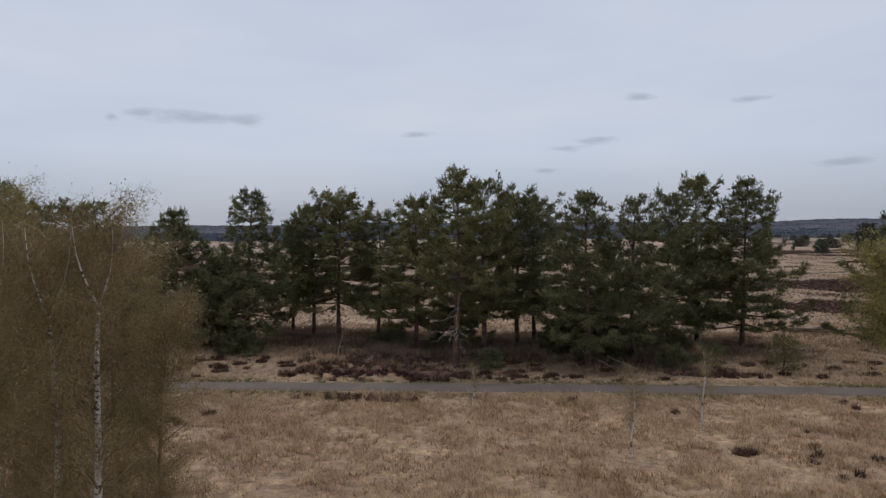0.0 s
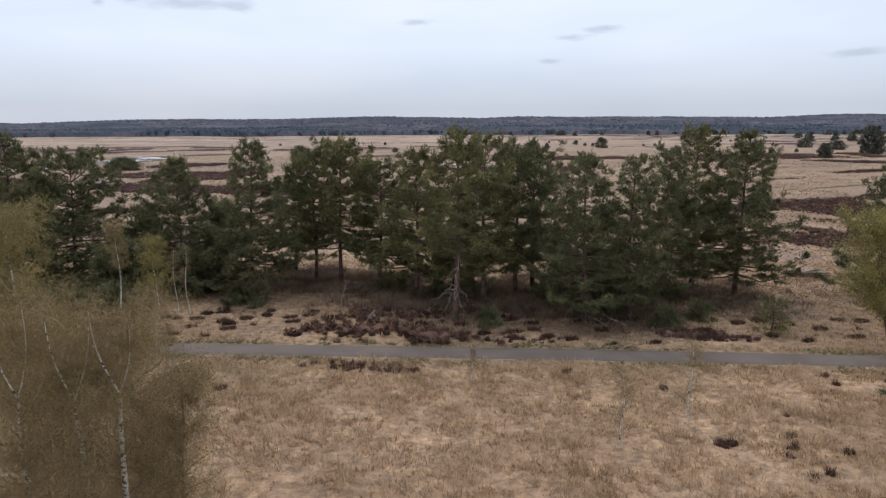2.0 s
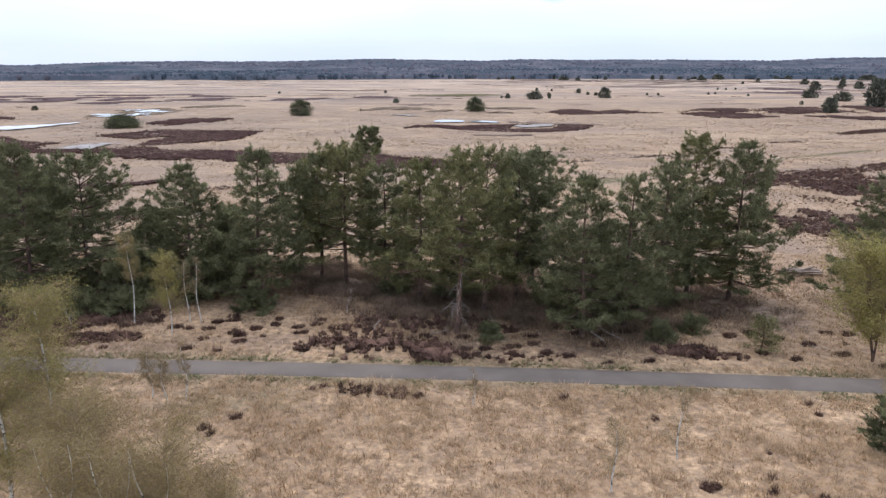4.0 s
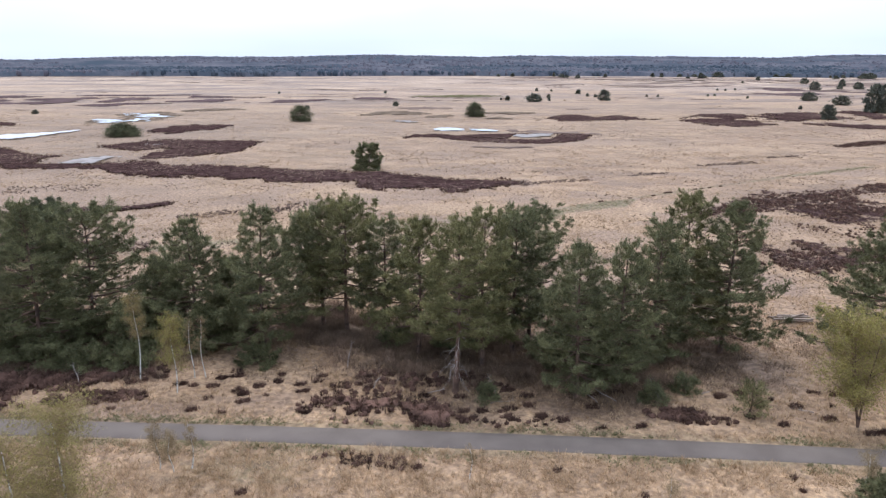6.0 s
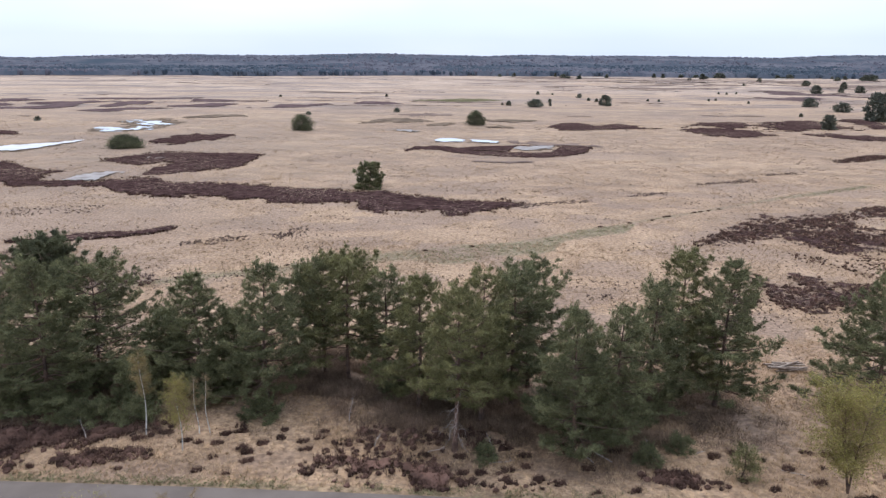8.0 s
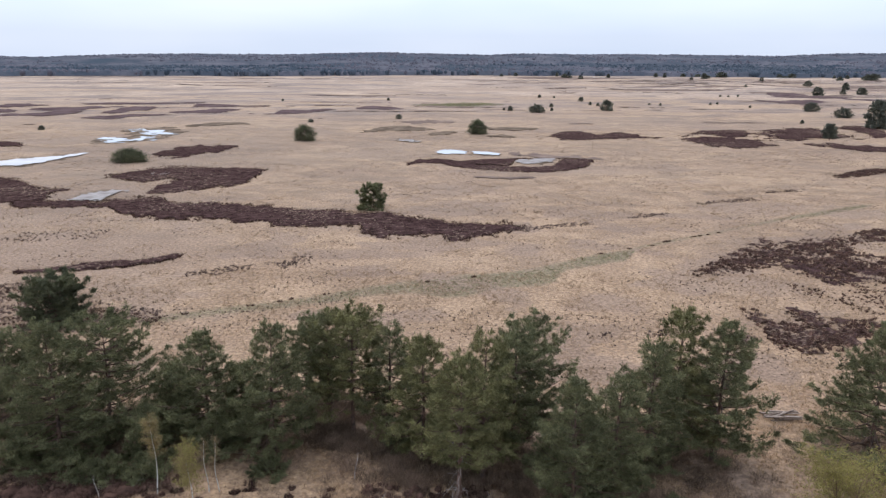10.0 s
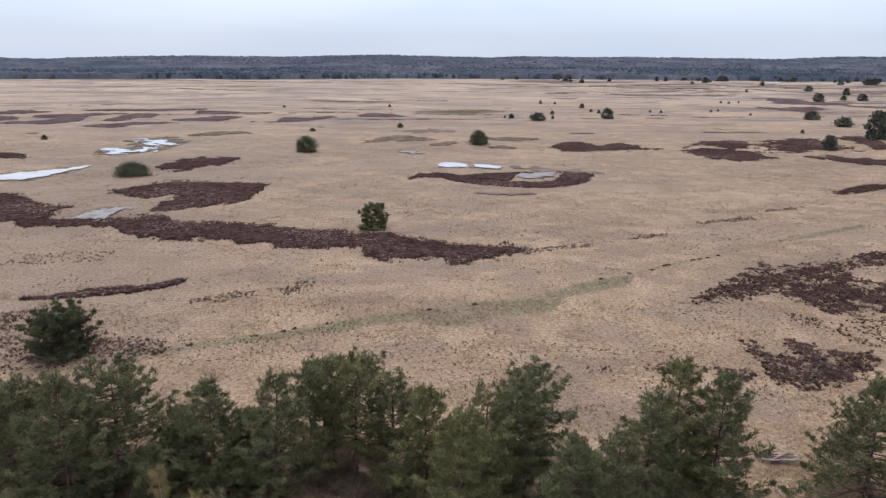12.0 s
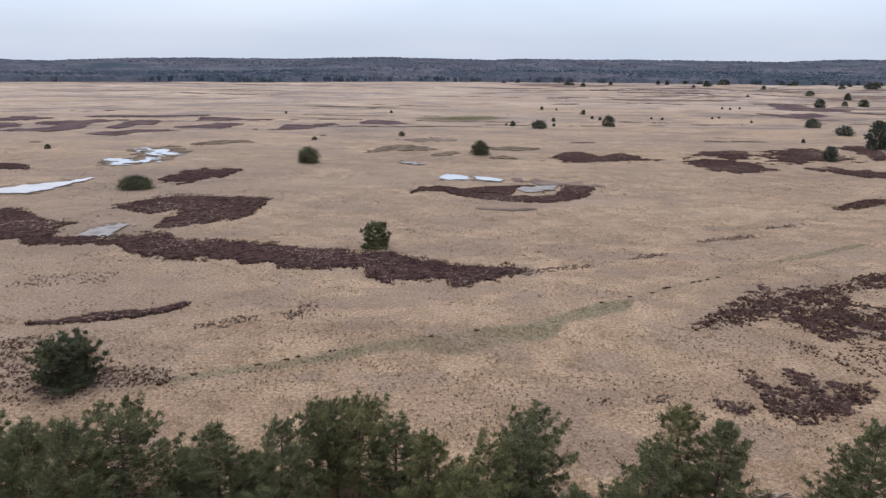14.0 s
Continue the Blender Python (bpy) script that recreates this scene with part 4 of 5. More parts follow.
# single heather bushes in the rough grass on both sides of the path
for x, y, r in ((-22.0, 57.6, 0.7), (-22.4, 53.2, 0.6), (-18.8, 56.2, 0.7), (-21.8, 59.3, 0.8), (2.5, 53.5, 0.7), (25.7, 57.3, 0.9), (29.5, 54.9, 0.8), (27.1, 51.8, 0.8),
                (-16.2, 40.0, 0.6), (32.3, 57.5, 0.7), (-16.2, 60.1, 0.6), (-7.7, 57.7, 0.7), (14.0, 33.9, 0.75), (17.2, 33.5, 0.3),
                (-15.6, 39.2, 0.4), (24.3, 44.0, 0.32), (7.5, 44.4, 0.3), (24.2, 42.4, 0.25), (17.8, 35.0, 0.22), (18.9, 37.6, 0.18), (17.0, 30.6, 0.3), (17.7, 30.8, 0.22),
                (16.7, 32.5, 0.2), (19.8, 32.9, 0.25), (13.1, 41.6, 0.25), (25.8, 46.0, 0.3), (-14.6, 41.4, 0.45)):
    heath_clumps([(x - r * 0.3, y, r * 0.36), (x + r * 0.3, y + 0.1, r * 0.3)], 5.0, 0.22, hole=0.0, label="single dark heather bush in the dry grass")


# dark wet rims of the two bright pools
heather(1.0, [(-190, 405, 8), (-181, 405, 18), (-170, 396, 20), (-158, 394, 14)], tall=0.3, ragged=0.9, sprigs=0.0, label="dark peaty rim of a shallow pool", mat=PEAT)
heather(1.0, [(-184, 355, 9), (-175, 358, 17), (-168, 362, 16), (-157, 370, 9)], tall=0.3, ragged=0.9, sprigs=0.0, label="dark peaty rim of a shallow pool", mat=PEAT)


# ---- ponds ----
def pond(rows, mat=None, rim=1.0):
    if rim:
        wet = [(b, n - 2.5 * rim, f + 3.0 * rim) for b, n, f in rows]
        moor_patch(0.8, wet, tall=0.2, ragged=0.9, sprigs=0.0, label="damp peaty margin of a shallow pool", mat=PEAT)
    xs, ys = (np.arange(a, b, 0.8) for a, b in (span(rows, 2)[:2], span(rows, 2)[2:]))
    X, Y = np.meshgrid(xs, ys)
    ragged = 2.8 if rows[0][1] > 330 else 1.7 if mat is WET_MUD else 0.8
    v = between(X, Y, rows) + ragged * (cloudy(X / 5, Y / 5, 90, 3) - 0.46) + 0.5 * ragged * (cloudy(X / 1.6, Y / 1.6, 91, 2) - 0.5)
    faces = grid_faces(len(ys), len(xs))
    faces = faces[(v.ravel()[faces] > (0.3 if rows[0][1] > 330 else 0.0)).all(1)]
    used, faces = np.unique(faces, return_inverse=True)
    level = land(X, Y).ravel()[used].max() + 0.3
    verts = np.stack([X.ravel()[used], Y.ravel()[used], np.full(len(used), level)], -1)
    me = raw_mesh("pond", verts, faces.reshape(-1, 4), mat or WATER, True)
    tagged(new("pond", me), "nearly dry pool of pale wet mud on the heath" if mat is WET_MUD else "thin sheet of water on pale mud on the heath" if mat else "shallow pool reflecting the pale sky on the heath", "pond", kind="structure")


pond([(-464, 397, 412), (-453, 385, 418), (-434, 381, 410), (-417, 384, 406), (-408, 384, 391)], rim=0.8)
pond([(-523, 353, 361), (-510, 344, 372), (-494, 342, 366), (-473, 348, 360), (-454, 355, 374), (-438, 357, 372)], rim=0.8)
pond([(-732, 261, 271), (-680, 265, 277), (-638, 267, 286), (-594, 280, 293), (-551, 296, 303), (-538, 303, 306)], mat=SHALLOWS, rim=1.0)
pond([(-569, 202, 204), (-554, 201, 211), (-528, 202, 216), (-506, 209, 219), (-493, 217, 219)], mat=WET_MUD)
pond([(-31, 315, 321), (-21, 313, 328), (0, 314, 327), (13, 313, 321)], rim=1.0)
pond([(21, 314, 322), (40, 310, 321), (62, 309, 315)], rim=1.0)
pond([(84, 289, 293), (98, 284, 298), (118, 283, 300), (135, 290, 298)], mat=WET_MUD, rim=0.5)
pond([(-92, 366, 376), (-70, 358, 371), (-52, 357, 363)], mat=WET_MUD, rim=0.5)


# ---- short green grass: an old track over the heath and the verges ----
def mossy(rows, per_metre=4.0):
    rng = np.random.default_rng(len(rows))
    west, east, south, north = span(rows, 3.0)
    n = int(min((east - west) * (north - south) * per_metre, 160000))
    x, y = rng.uniform(west, east, n), rng.uniform(south, north, n)
    v = between(x, y, rows) + 0.9 * (cloudy(x / 5, y / 5, 95, 4) - 0.5) - 0.35 * ease(30, 70, x)
    ok = v + rng.uniform(-0.9, 0.3, n) > 0.05
    x, y = x[ok], y[ok]
    far = np.clip(y / 150, 1, 4)
    verts = blades(on_land(x, y, 0.0), 0.16 * far ** 0.5, 0.5, 0.05, 5, rng, 1.6)
    stuff("short_grass", verts, MOSS_GRASS, "short green mossy grass along an old track", "grass")


mossy(OLD_TRACK)
mossy([(-60, 640, 660), (-25, 628, 672), (5, 622, 692), (35, 640, 690), (62, 655, 672)])


def verges():
    rng = np.random.default_rng(5)
    n = 9000
    x = rng.uniform(-70, 70, n)
    off = 1.35 + np.abs(rng.normal(0, 0.8, n))
    y = path_line(x) + off * rng.choice((-1, 1), n)
    ok = cloudy(x / 3, y / 3, 96) + 0.15 * (x < -8) > 0.52
    verts = blades(on_land(x[ok], y[ok], 0.0), np.full(ok.sum(), 0.14), 0.15, 0.03, 5, rng, 1.0)
    stuff("verge_grass", verts, MOSS_GRASS, "short green grass along the edges of the path", "grass")


verges()


# ---- dry moor grass ----
def moor_grass():
    rng = np.random.default_rng(9)
    zones = ((-22, 14, 1.4, 4.0, 0.36, 0.24, 0.024, 7, STRAW), (14, 50, 0.72, 14.0, 0.36, 0.24, 0.023, 7, STRAW), (50, 85, 0.72, 6.0, 0.36, 0.27, 0.028, 6, STRAW), (85, 135, 0.7, 2.2, 0.36, 0.36, 0.04, 6, STRAW_FAR),
             (135, 240, 0.68, 0.6, 0.3, 0.6, 0.07, 6, STRAW_FAR), (240, 430, 0.67, 0.16, 0.3, 0.9, 0.12, 5, STRAW_FAR))
    for near, far, slope, density, tall, spread, width, per, mat in zones:
        half = far * slope + 4
        n = int(2 * half * (far - near) * density)
        x, y = rng.uniform(-half, half, n), rng.uniform(near, far, n)
        grain = 0.05 * max(near, 10) + 1.2
        thick = cloudy(x / grain, y / grain, 101, 3)
        ok = (np.abs(x) < np.maximum(y, 30) * slope + 4) & (np.abs(y - path_line(x)) > 1.4 + 0.5 * rng.random(n)) & (thick + rng.uniform(-0.2, 0.2, n) > 0.36)
        for px, py, h, foot, reach, lean in PINES:
            ok &= np.hypot(x - px, y - py - 0.5) > reach * (0.12 + 0.35 * rng.random(n))
        x, y, thick = x[ok], y[ok], thick[ok]
        verts = blades(on_land(x, y), tall * (0.35 + 1.1 * thick), spread, width, per, rng, 0.9 + max(near, 0) / 130)
        stuff("moor_grass", verts, mat, "pale straw-coloured tussocks of dry moor grass", "grass")


moor_grass()


def tussocks():
    """Darker, older tussocks that speckle the pale grass."""
    rng = np.random.default_rng(19)
    for near, far, slope, density, tall, width in ((20, 52, 0.72, 0.6, 0.32, 0.014), (52, 90, 0.72, 1.0, 0.3, 0.02)):
        half = far * slope
        n = int(2 * half * (far - near) * density)
        x, y = rng.uniform(-half, half, n), rng.uniform(near, far, n)
        ok = (np.abs(y - path_line(x)) > 2.2) & (cloudy(x / 2.5, y / 2.5, 111, 3) + rng.uniform(-0.15, 0.15, n) > 0.52)
        x, y = x[ok], y[ok]
        stuff("grass_tussocks", blades(on_land(x, y), tall * rng.uniform(0.5, 1.2, len(x)), 0.12 + width * 3, width, 10, rng, 0.5), TUSSOCK, "brown tussocks scattered through the pale dry grass", "grass")


tussocks()


def young_heath():
    """Seedlings of heather and old grass stools that speckle the open plain."""
    rng = np.random.default_rng(23)
    for near, far, count, wide, mat in ((84, 130, 1700, 0.17, YOUNG_HEATH), (130, 330, 3600, 0.26, YOUNG_HEATH), (88, 150, 420, 0.12, HEATHER_SPRIG), (150, 420, 700, 0.2, HEATHER_SPRIG)):
        y = np.sqrt(rng.uniform(near ** 2, far ** 2, count * 4))
        x = rng.uniform(-0.68, 0.68, count * 4) * y
        patchy = cloudy(x / 16, y / 12, 171, 4)
        ok = patchy + rng.uniform(-0.1, 0.1, len(x)) > (0.56 if mat is YOUNG_HEATH else 0.63)
        x, y = x[ok][:count], y[ok][:count]
        verts = blades(on_land(x, y), rng.uniform(0.5, 1.1, len(x)) * (0.24 + 0.3 * wide), wide, 0.07 + 0.12 * wide, 6, rng, 0.8)
        stuff("heath_seedlings", verts, mat, "small brown stools of grass and heather dotting the plain", "heather" if mat is HEATHER_SPRIG else "grass")


young_heath()


# ---- trees ----
def tube(points, radii, sides=6):
    """Rings round a line of points: verts and four-cornered faces."""
    p, r = np.asarray(points, float), np.asarray(radii, float)
    d = np.gradient(p, axis=0)
    d /= np.linalg.norm(d, axis=1)[:, None] + 1e-9
    ref = np.where(np.abs(d[:, 2:3]) > 0.9, np.array([[1.0, 0, 0]]), np.array([[0, 0, 1.0]]))
    u = np.cross(d, ref)
    u /= np.linalg.norm(u, axis=1)[:, None] + 1e-9
    v = np.cross(d, u)
    a = np.arange(sides) * 2 * np.pi / sides
    ring = u[:, None] * np.cos(a)[None, :, None] + v[:, None] * np.sin(a)[None, :, None]
    verts = (p[:, None] + ring * r[:, None, None]).reshape(-1, 3)
    k = np.arange(len(p) * sides).reshape(len(p), sides)
    nxt = np.roll(k, -1, 1)
    faces = np.stack([k[:-1], nxt[:-1], nxt[1:], k[1:]], -1).reshape(-1, 4)
    return verts, faces


def join(tubes):
    verts, faces, n = [], [], 0
    for v, f in tubes:
        verts.append(v)
        faces.append(f + n)
        n += len(v)
    return np.concatenate(verts), np.concatenate(faces)


def fans(centres, ways, size, per, width, rng, loose=0.55):
    """Fans of needles at the ends of shoots; the blades lie mostly flat, as shoots of one bough do."""
    n = len(centres) * per
    c, d = np.repeat(centres, per, 0), np.repeat(ways, per, 0) + rng.normal(0, loose, (n, 3))
    d /= np.linalg.norm(d, axis=1)[:, None] + 1e-9
    side = np.cross(d, np.array([0, 0, 1.0]) + rng.normal(0, 0.6, (n, 3)))
    side /= np.linalg.norm(side, axis=1)[:, None] + 1e-9
    length = size * rng.uniform(0.6, 1.3, n)
    w = length * width * rng.uniform(0.7, 1.4, n)
    base = c - d * (0.3 * length)[:, None]
    return np.stack([base - side * w[:, None], base + side * w[:, None], c + d * length[:, None]], 1).reshape(-1, 3)


def bough(root, way, length, rise, droop, rng, step):
    """A limb and the flat spray of side twigs on it: the limb's line, and the places and ways of its shoots."""
    s = np.linspace(0, 1, 6)
    across = np.array([-way[1], way[0], 0])
    pts = root + way * (length * s)[:, None] + np.array([0, 0, 1.0]) * (length * (rise * s - droop * s * (1 - s) + 0.16 * s ** 3))[:, None]
    pts[1:] += rng.normal(0, 0.035 * length ** 0.5, (5, 3)) + across * (0.10 * length * rng.normal() * s[1:] ** 2)[:, None]
    n = max(4, int(length / step * 1.15))
    t = 1 - 0.8 * rng.uniform(0, 1, n) ** 1.1
    at = np.stack([np.interp(t, s, pts[:, k]) for k in range(3)], -1)
    side = rng.choice((-1.0, 1.0), n)
    reach = (0.12 + 0.40 * length * (1.12 - t)) * rng.uniform(0.3, 1.1, n)
    aim = across * side[:, None] * 0.8 + way * 0.75
    hub = at + aim * reach[:, None]
    hub[:, 2] += rng.uniform(0.0, 0.25, n)
    # each side twig ends in a rounded cushion of shoots
    m = rng.integers(7, 15, n)
    pick = np.repeat(np.arange(n), m)
    puff = rng.normal(0, 1, (len(pick), 3)) * np.array([1, 1, 0.5]) * step * 0.66
    c = hub[pick] + puff
    d = puff / (step * 0.62) * 0.45 + aim[pick] * 0.25 + np.array([0, 0, 0.55])
    return pts, s, c, d


def pine_meshes(h, foot, reach, lean, rng, tuft=0.25, step=0.24, whorl=0.82, top=0.7, dead=True, per=8, width=0.085, belly=0.25, leaders=1):
    """Trunk, limbs, dead lower branches and crown of a Scots pine that stands at the origin."""
    bend = np.array([rng.uniform(-0.25, 0.25) + lean, rng.uniform(-0.2, 0.2), 0])
    zs = np.linspace(0, 1, 11)
    line = np.stack([bend[0] * zs ** 1.5 + 0.1 * np.sin(zs * 5 + rng.uniform(0, 6)), bend[1] * zs ** 1.5 + 0.1 * np.sin(zs * 4 + rng.uniform(0, 6)), zs * h * 0.97], -1)
    r0 = 0.013 * h + 0.03
    trunk = tube(line - np.array([0, 0, 0.1]), r0 * (1 - zs) ** 0.8 + 0.015 + 0.06 * np.exp(-zs * 25), 8)

    def spine(z):
        return np.array([np.interp(z, line[:, 2], line[:, k]) for k in range(3)])

    limbs, bare, centres, ways = [], [], [], []
    z = foot
    lump = rng.uniform(0, 100)
    while z < h - 0.2:
        u = (z - foot) / (h - foot)
        shape = (0.84 + 0.16 * min(1.0, u / belly)) * max(0.03, 1 - u) ** top * (1 - belly * 0.5) ** -top
        count = rng.integers(4, 7)
        first = rng.uniform(0, 2 * np.pi)
        for k in range(count):
            a = first + k * 2 * np.pi / count + rng.uniform(-0.45, 0.45)
            swell = 0.68 + 0.68 * float(value_noise(2.4 * math.cos(a) + lump, 2.4 * math.sin(a) + z * 0.4, 7))
            length = 1.1 * reach * shape * swell * rng.uniform(0.66, 1.12) + 0.25
            rise = -0.08 + 0.8 * u ** 1.4 + rng.uniform(-0.12, 0.12)
            way = np.array([math.cos(a), math.sin(a), 0])
            rise = min(rise, 0.9 * (h - z) / length + 0.05)
            pts, s, c, d = bough(spine(z), way, length, rise, 0.28 * (1 - u), rng, step)
            limbs.append(tube(pts, (0.012 + 0.014 * length) * (1 - s * 0.85), 4))
            centres.append(c)
            ways.append(d)
            # upright candles at the end of the limb
            m = 5 + int(6 * u)
            centres.append(pts[-1] + rng.normal(0, 0.15, (m, 3)) + np.array([0, 0, 1.0]) * rng.uniform(0, 0.25 + 0.15 * u, (m, 1)))
            ways.append(np.tile([0.25 * way[0], 0.25 * way[1], 1.1], (m, 1)))
        z += whorl * rng.uniform(0.7, 1.3)
    if dead:
        for k in range(min(34, int(16 + foot * 5))):
            z = rng.uniform(0.42 if foot > 7 else 0.15, 1.25) * foot + 0.4
            a = rng.uniform(0, 2 * np.pi)
            length = rng.uniform(0.6, 2.4)
            s = np.linspace(0, 1, 5)
            way = np.array([math.cos(a), math.sin(a), 0])
            pts = spine(z) + way * (length * s)[:, None] + np.array([0, 0, 1.0]) * (length * rng.uniform(-0.15, 0.35) * s - 0.55 * length * s ** 2 + 0.1 * np.sin(s * 5))[:, None]
            pts[1:] += rng.normal(0, 0.14, (4, 3))
            pts[:, 2] = np.maximum(pts[:, 2], 0.08)
            bare.append(tube(pts, (0.022 + 0.008 * (foot > 5)) * (1 - 0.75 * s), 4))
    for k in range(leaders):
        tip = spine(h * 0.97) + np.array([0, 0, -0.5 * k]) + (rng.normal(0, 0.5, 3) * np.array([1, 1, 0]) if k else 0)
        for low in (0.0, 0.45, 0.9, 1.35):
            m = 9 + int(9 * low)
            a = rng.uniform(0, 6.28, m)
            r = (0.08 + 0.42 * low) * rng.uniform(0.4, 1.1, m)
            centres.append(tip + np.stack([np.cos(a) * r, np.sin(a) * r, -low + rng.uniform(-0.1, 0.35, m)], -1))
            ways.append(np.stack([np.cos(a) * 0.3, np.sin(a) * 0.3, np.ones(m)], -1))
    tufts = fans(np.concatenate(centres), np.concatenate(ways), tuft, per, width, rng)
    return trunk, join(limbs), bare, tufts


def pine(name, label, x, y, h, foot, reach, lean, seed, needles, group, dead_pale=False, **more):
    rng = np.random.default_rng(seed)
    trunk, limbs, bare, tufts = pine_meshes(h, foot, reach, lean, rng, **more)
    tree = new(name)
    tree.location = (x, y, float(land(x, y)) - 0.05)
    tagged(tree, label, "pine tree" if h > 9.5 else "shrub", group)
    stem = part("trunk", raw_mesh("trunk", *trunk, RED_BARK if dead_pale else BARK, True), tree)
    tagged(part("branchwork", raw_mesh("branchwork", *limbs, BARK, True), tree), kind="stuff")
    for twig in bare if dead_pale else ():
        part("dead_branch", raw_mesh("dead_branch", *twig, DEADWOOD, True), stem, "bare grey dead branch")
    if bare and not dead_pale:
        tagged(part("dead_wood", raw_mesh("dead_wood", *join(bare), BARK, True), tree), kind="stuff")
    part("crown", raw_mesh("crown", tufts, np.arange(len(tufts)).reshape(-1, 3), needles), tree)
    return tree


# broad-topped trees of the grove, and those that hold a narrow point
ROUND_TOP = {3: 0.6, 4: 0.52, 5: 0.55, 6: 0.6, 8: 0.55, 9: 0.52, 10: 0.46, 14: 0.6, 18: 0.45, 13: 0.65}
for k, (x, y, h, foot, reach, lean) in enumerate(PINES):
    look_of = "tall Scots pine with bare grey lower branches beside the path" if k == 7 else "dark green Scots pine standing in a grove on the heath"
    pine("pine_tree", look_of, x, y, h - 0.35, foot, reach, lean, 200 + k, NEEDLES if k in (4, 6, 7, 8, 14) else NEEDLES_COOL, "pines of the grove", dead_pale=(k == 7), top=ROUND_TOP.get(k, 0.8), whorl=0.66 if k == 0 or k > 17 else 0.78, leaders=2 if k in (4, 7, 9, 10) else 1)


def undergrowth():
    """Brown bracken, bilberry and fallen twigs on the needle litter under the pines."""
    rng = np.random.default_rng(31)
    xs, ys = [], []
    for px, py, h, foot, reach, lean in PINES:
        a, d = rng.uniform(0, 6.28, 1000), reach * 1.45 * np.sqrt(rng.uniform(0, 1, 1000))
        xs.append(px + np.cos(a) * d)
        ys.append(py + 0.3 + np.sin(a) * d)
    xs.append(rng.uniform(-50, 31, 15000))
    ys.append(rng.uniform(58, 76, 15000))
    x, y = np.concatenate(xs), np.concatenate(ys)
    open_floor = np.exp(-((x + 19) / 8) ** 4) * (1 - ease(65, 69, y))
    ok = (cloudy(x / 2.2, y / 2.2, 140) - 0.35 * open_floor > 0.4) & (y - path_line(x) > 3.5)
    x, y = x[ok], y[ok]
    tall = rng.uniform(0.3, 0.8, len(x)) * (1 - 0.45 * ease(18, 24, x)) * (0.5 + 1.2 * cloudy(x / 3, y / 3, 142))
    tall *= 0.3 + 0.7 * ease(5.0, 13.0, y - path_line(x))
    verts = blades(on_land(x, y), tall, 0.6, 0.022, 9, rng, 0.9)
    stuff("undergrowth", verts, UNDERGROWTH, "dark brown undergrowth and twigs under the pines", "undergrowth")


undergrowth()

# young pines that close the gaps of the grove, and those by the path
for k, (x, y, h, reach) in enumerate(((-31.8, 70.5, 8.0, 3.2), (-23.6, 70.0, 8.5, 3.2), (-32.5, 64.5, 5.2, 2.4), (-25.5, 66.0, 4.6, 2.0), (0.0, 68.0, 7.0, 3.0), (12.5, 64.5, 7.5, 3.0))):
    pine("young_pine", "bushy young pine among the taller pines of the grove", x, y, h, 0.5, reach, 0.0, 310 + k, NEEDLES_COOL, "young pines", whorl=0.5, dead=False)
pine("young_pine", "young green pine in the dry grass", 27.4, 38.2, 3.9, 0.15, 1.9, 0.0, 301, NEEDLES_COOL, "young pines", tuft=0.2, step=0.17, whorl=0.3, width=0.1, dead=False)
pine("young_pine", "small thin pine sapling beside the path", 24.9, 53.6, 2.9, 0.5, 0.95, 0.2, 302, NEEDLES, "young pines", tuft=0.18, step=0.36, whorl=0.5, width=0.08, per=5, dead=False)
pine("young_pine", "low spreading young pine at the edge of the grove", 20.8, 57.6, 1.5, 0.1, 0.9, 0.0, 303, NEEDLES_COOL, "young pines", tuft=0.2, step=0.24, whorl=0.4, width=0.1, dead=False)
pine("young_pine", "low spreading young pine at the edge of the grove", 3.0, 55.6, 1.1, 0.1, 0.8, 0.0, 304, NEEDLES_COOL, "young pines", tuft=0.2, step=0.24, whorl=0.4, width=0.1, dead=False)
pine("young_pine", "low spreading young pine at the edge of the grove", -19.2, 62.6, 1.7, 0.1, 1.8, 0.0, 305, NEEDLES_COOL, "young pines", tuft=0.2, step=0.17, whorl=0.32, width=0.1, dead=False)
pine("young_pine", "low spreading young pine at the edge of the grove", 17.5, 55.4, 1.4, 0.1, 1.0, 0.0, 306, NEEDLES_COOL, "young pines", tuft=0.2, step=0.24, whorl=0.4, width=0.1, dead=False)


def grove_brush():
    """Low self-sown pines that fill the shade between the trunks of the grove."""
    rng = np.random.default_rng(41)
    label = "low self-sown pine in the shade of the grove"
    made = [pine("young_pine", label, x, y, h, 0.1, reach, 0.0, 350 + k, NEEDLES_COOL, "young pines", tuft=0.24, step=0.24, whorl=0.42, dead=False)
            for k, (x, y, h, reach) in enumerate(((-40.5, 62.5, 2.6, 2.0), (13.0, 60.5, 2.8, 2.0), (-6.0, 68.5, 1.6, 1.5)))]
    for west, east, south, north, count in ((-48, -31, 60, 69, 9), (9, 21, 61, 66, 3)):
        for k in range(count):
            x, y = west + (east - west) * (k + rng.uniform(0.1, 0.9)) / count, rng.uniform(south, north)
            if min(math.hypot(x - p[0], y - p[1]) for p in PINES) < 0.9:
                continue
            ob = copy_thing(made[k % 3], pose(x, y, float(land(x, y)) - 0.05, 0, 0, rng.uniform(0, 360)))
            ob.scale = [v * f for v, f in zip(ob.scale, [rng.uniform(0.7, 1.15)] * 3)]


grove_brush()


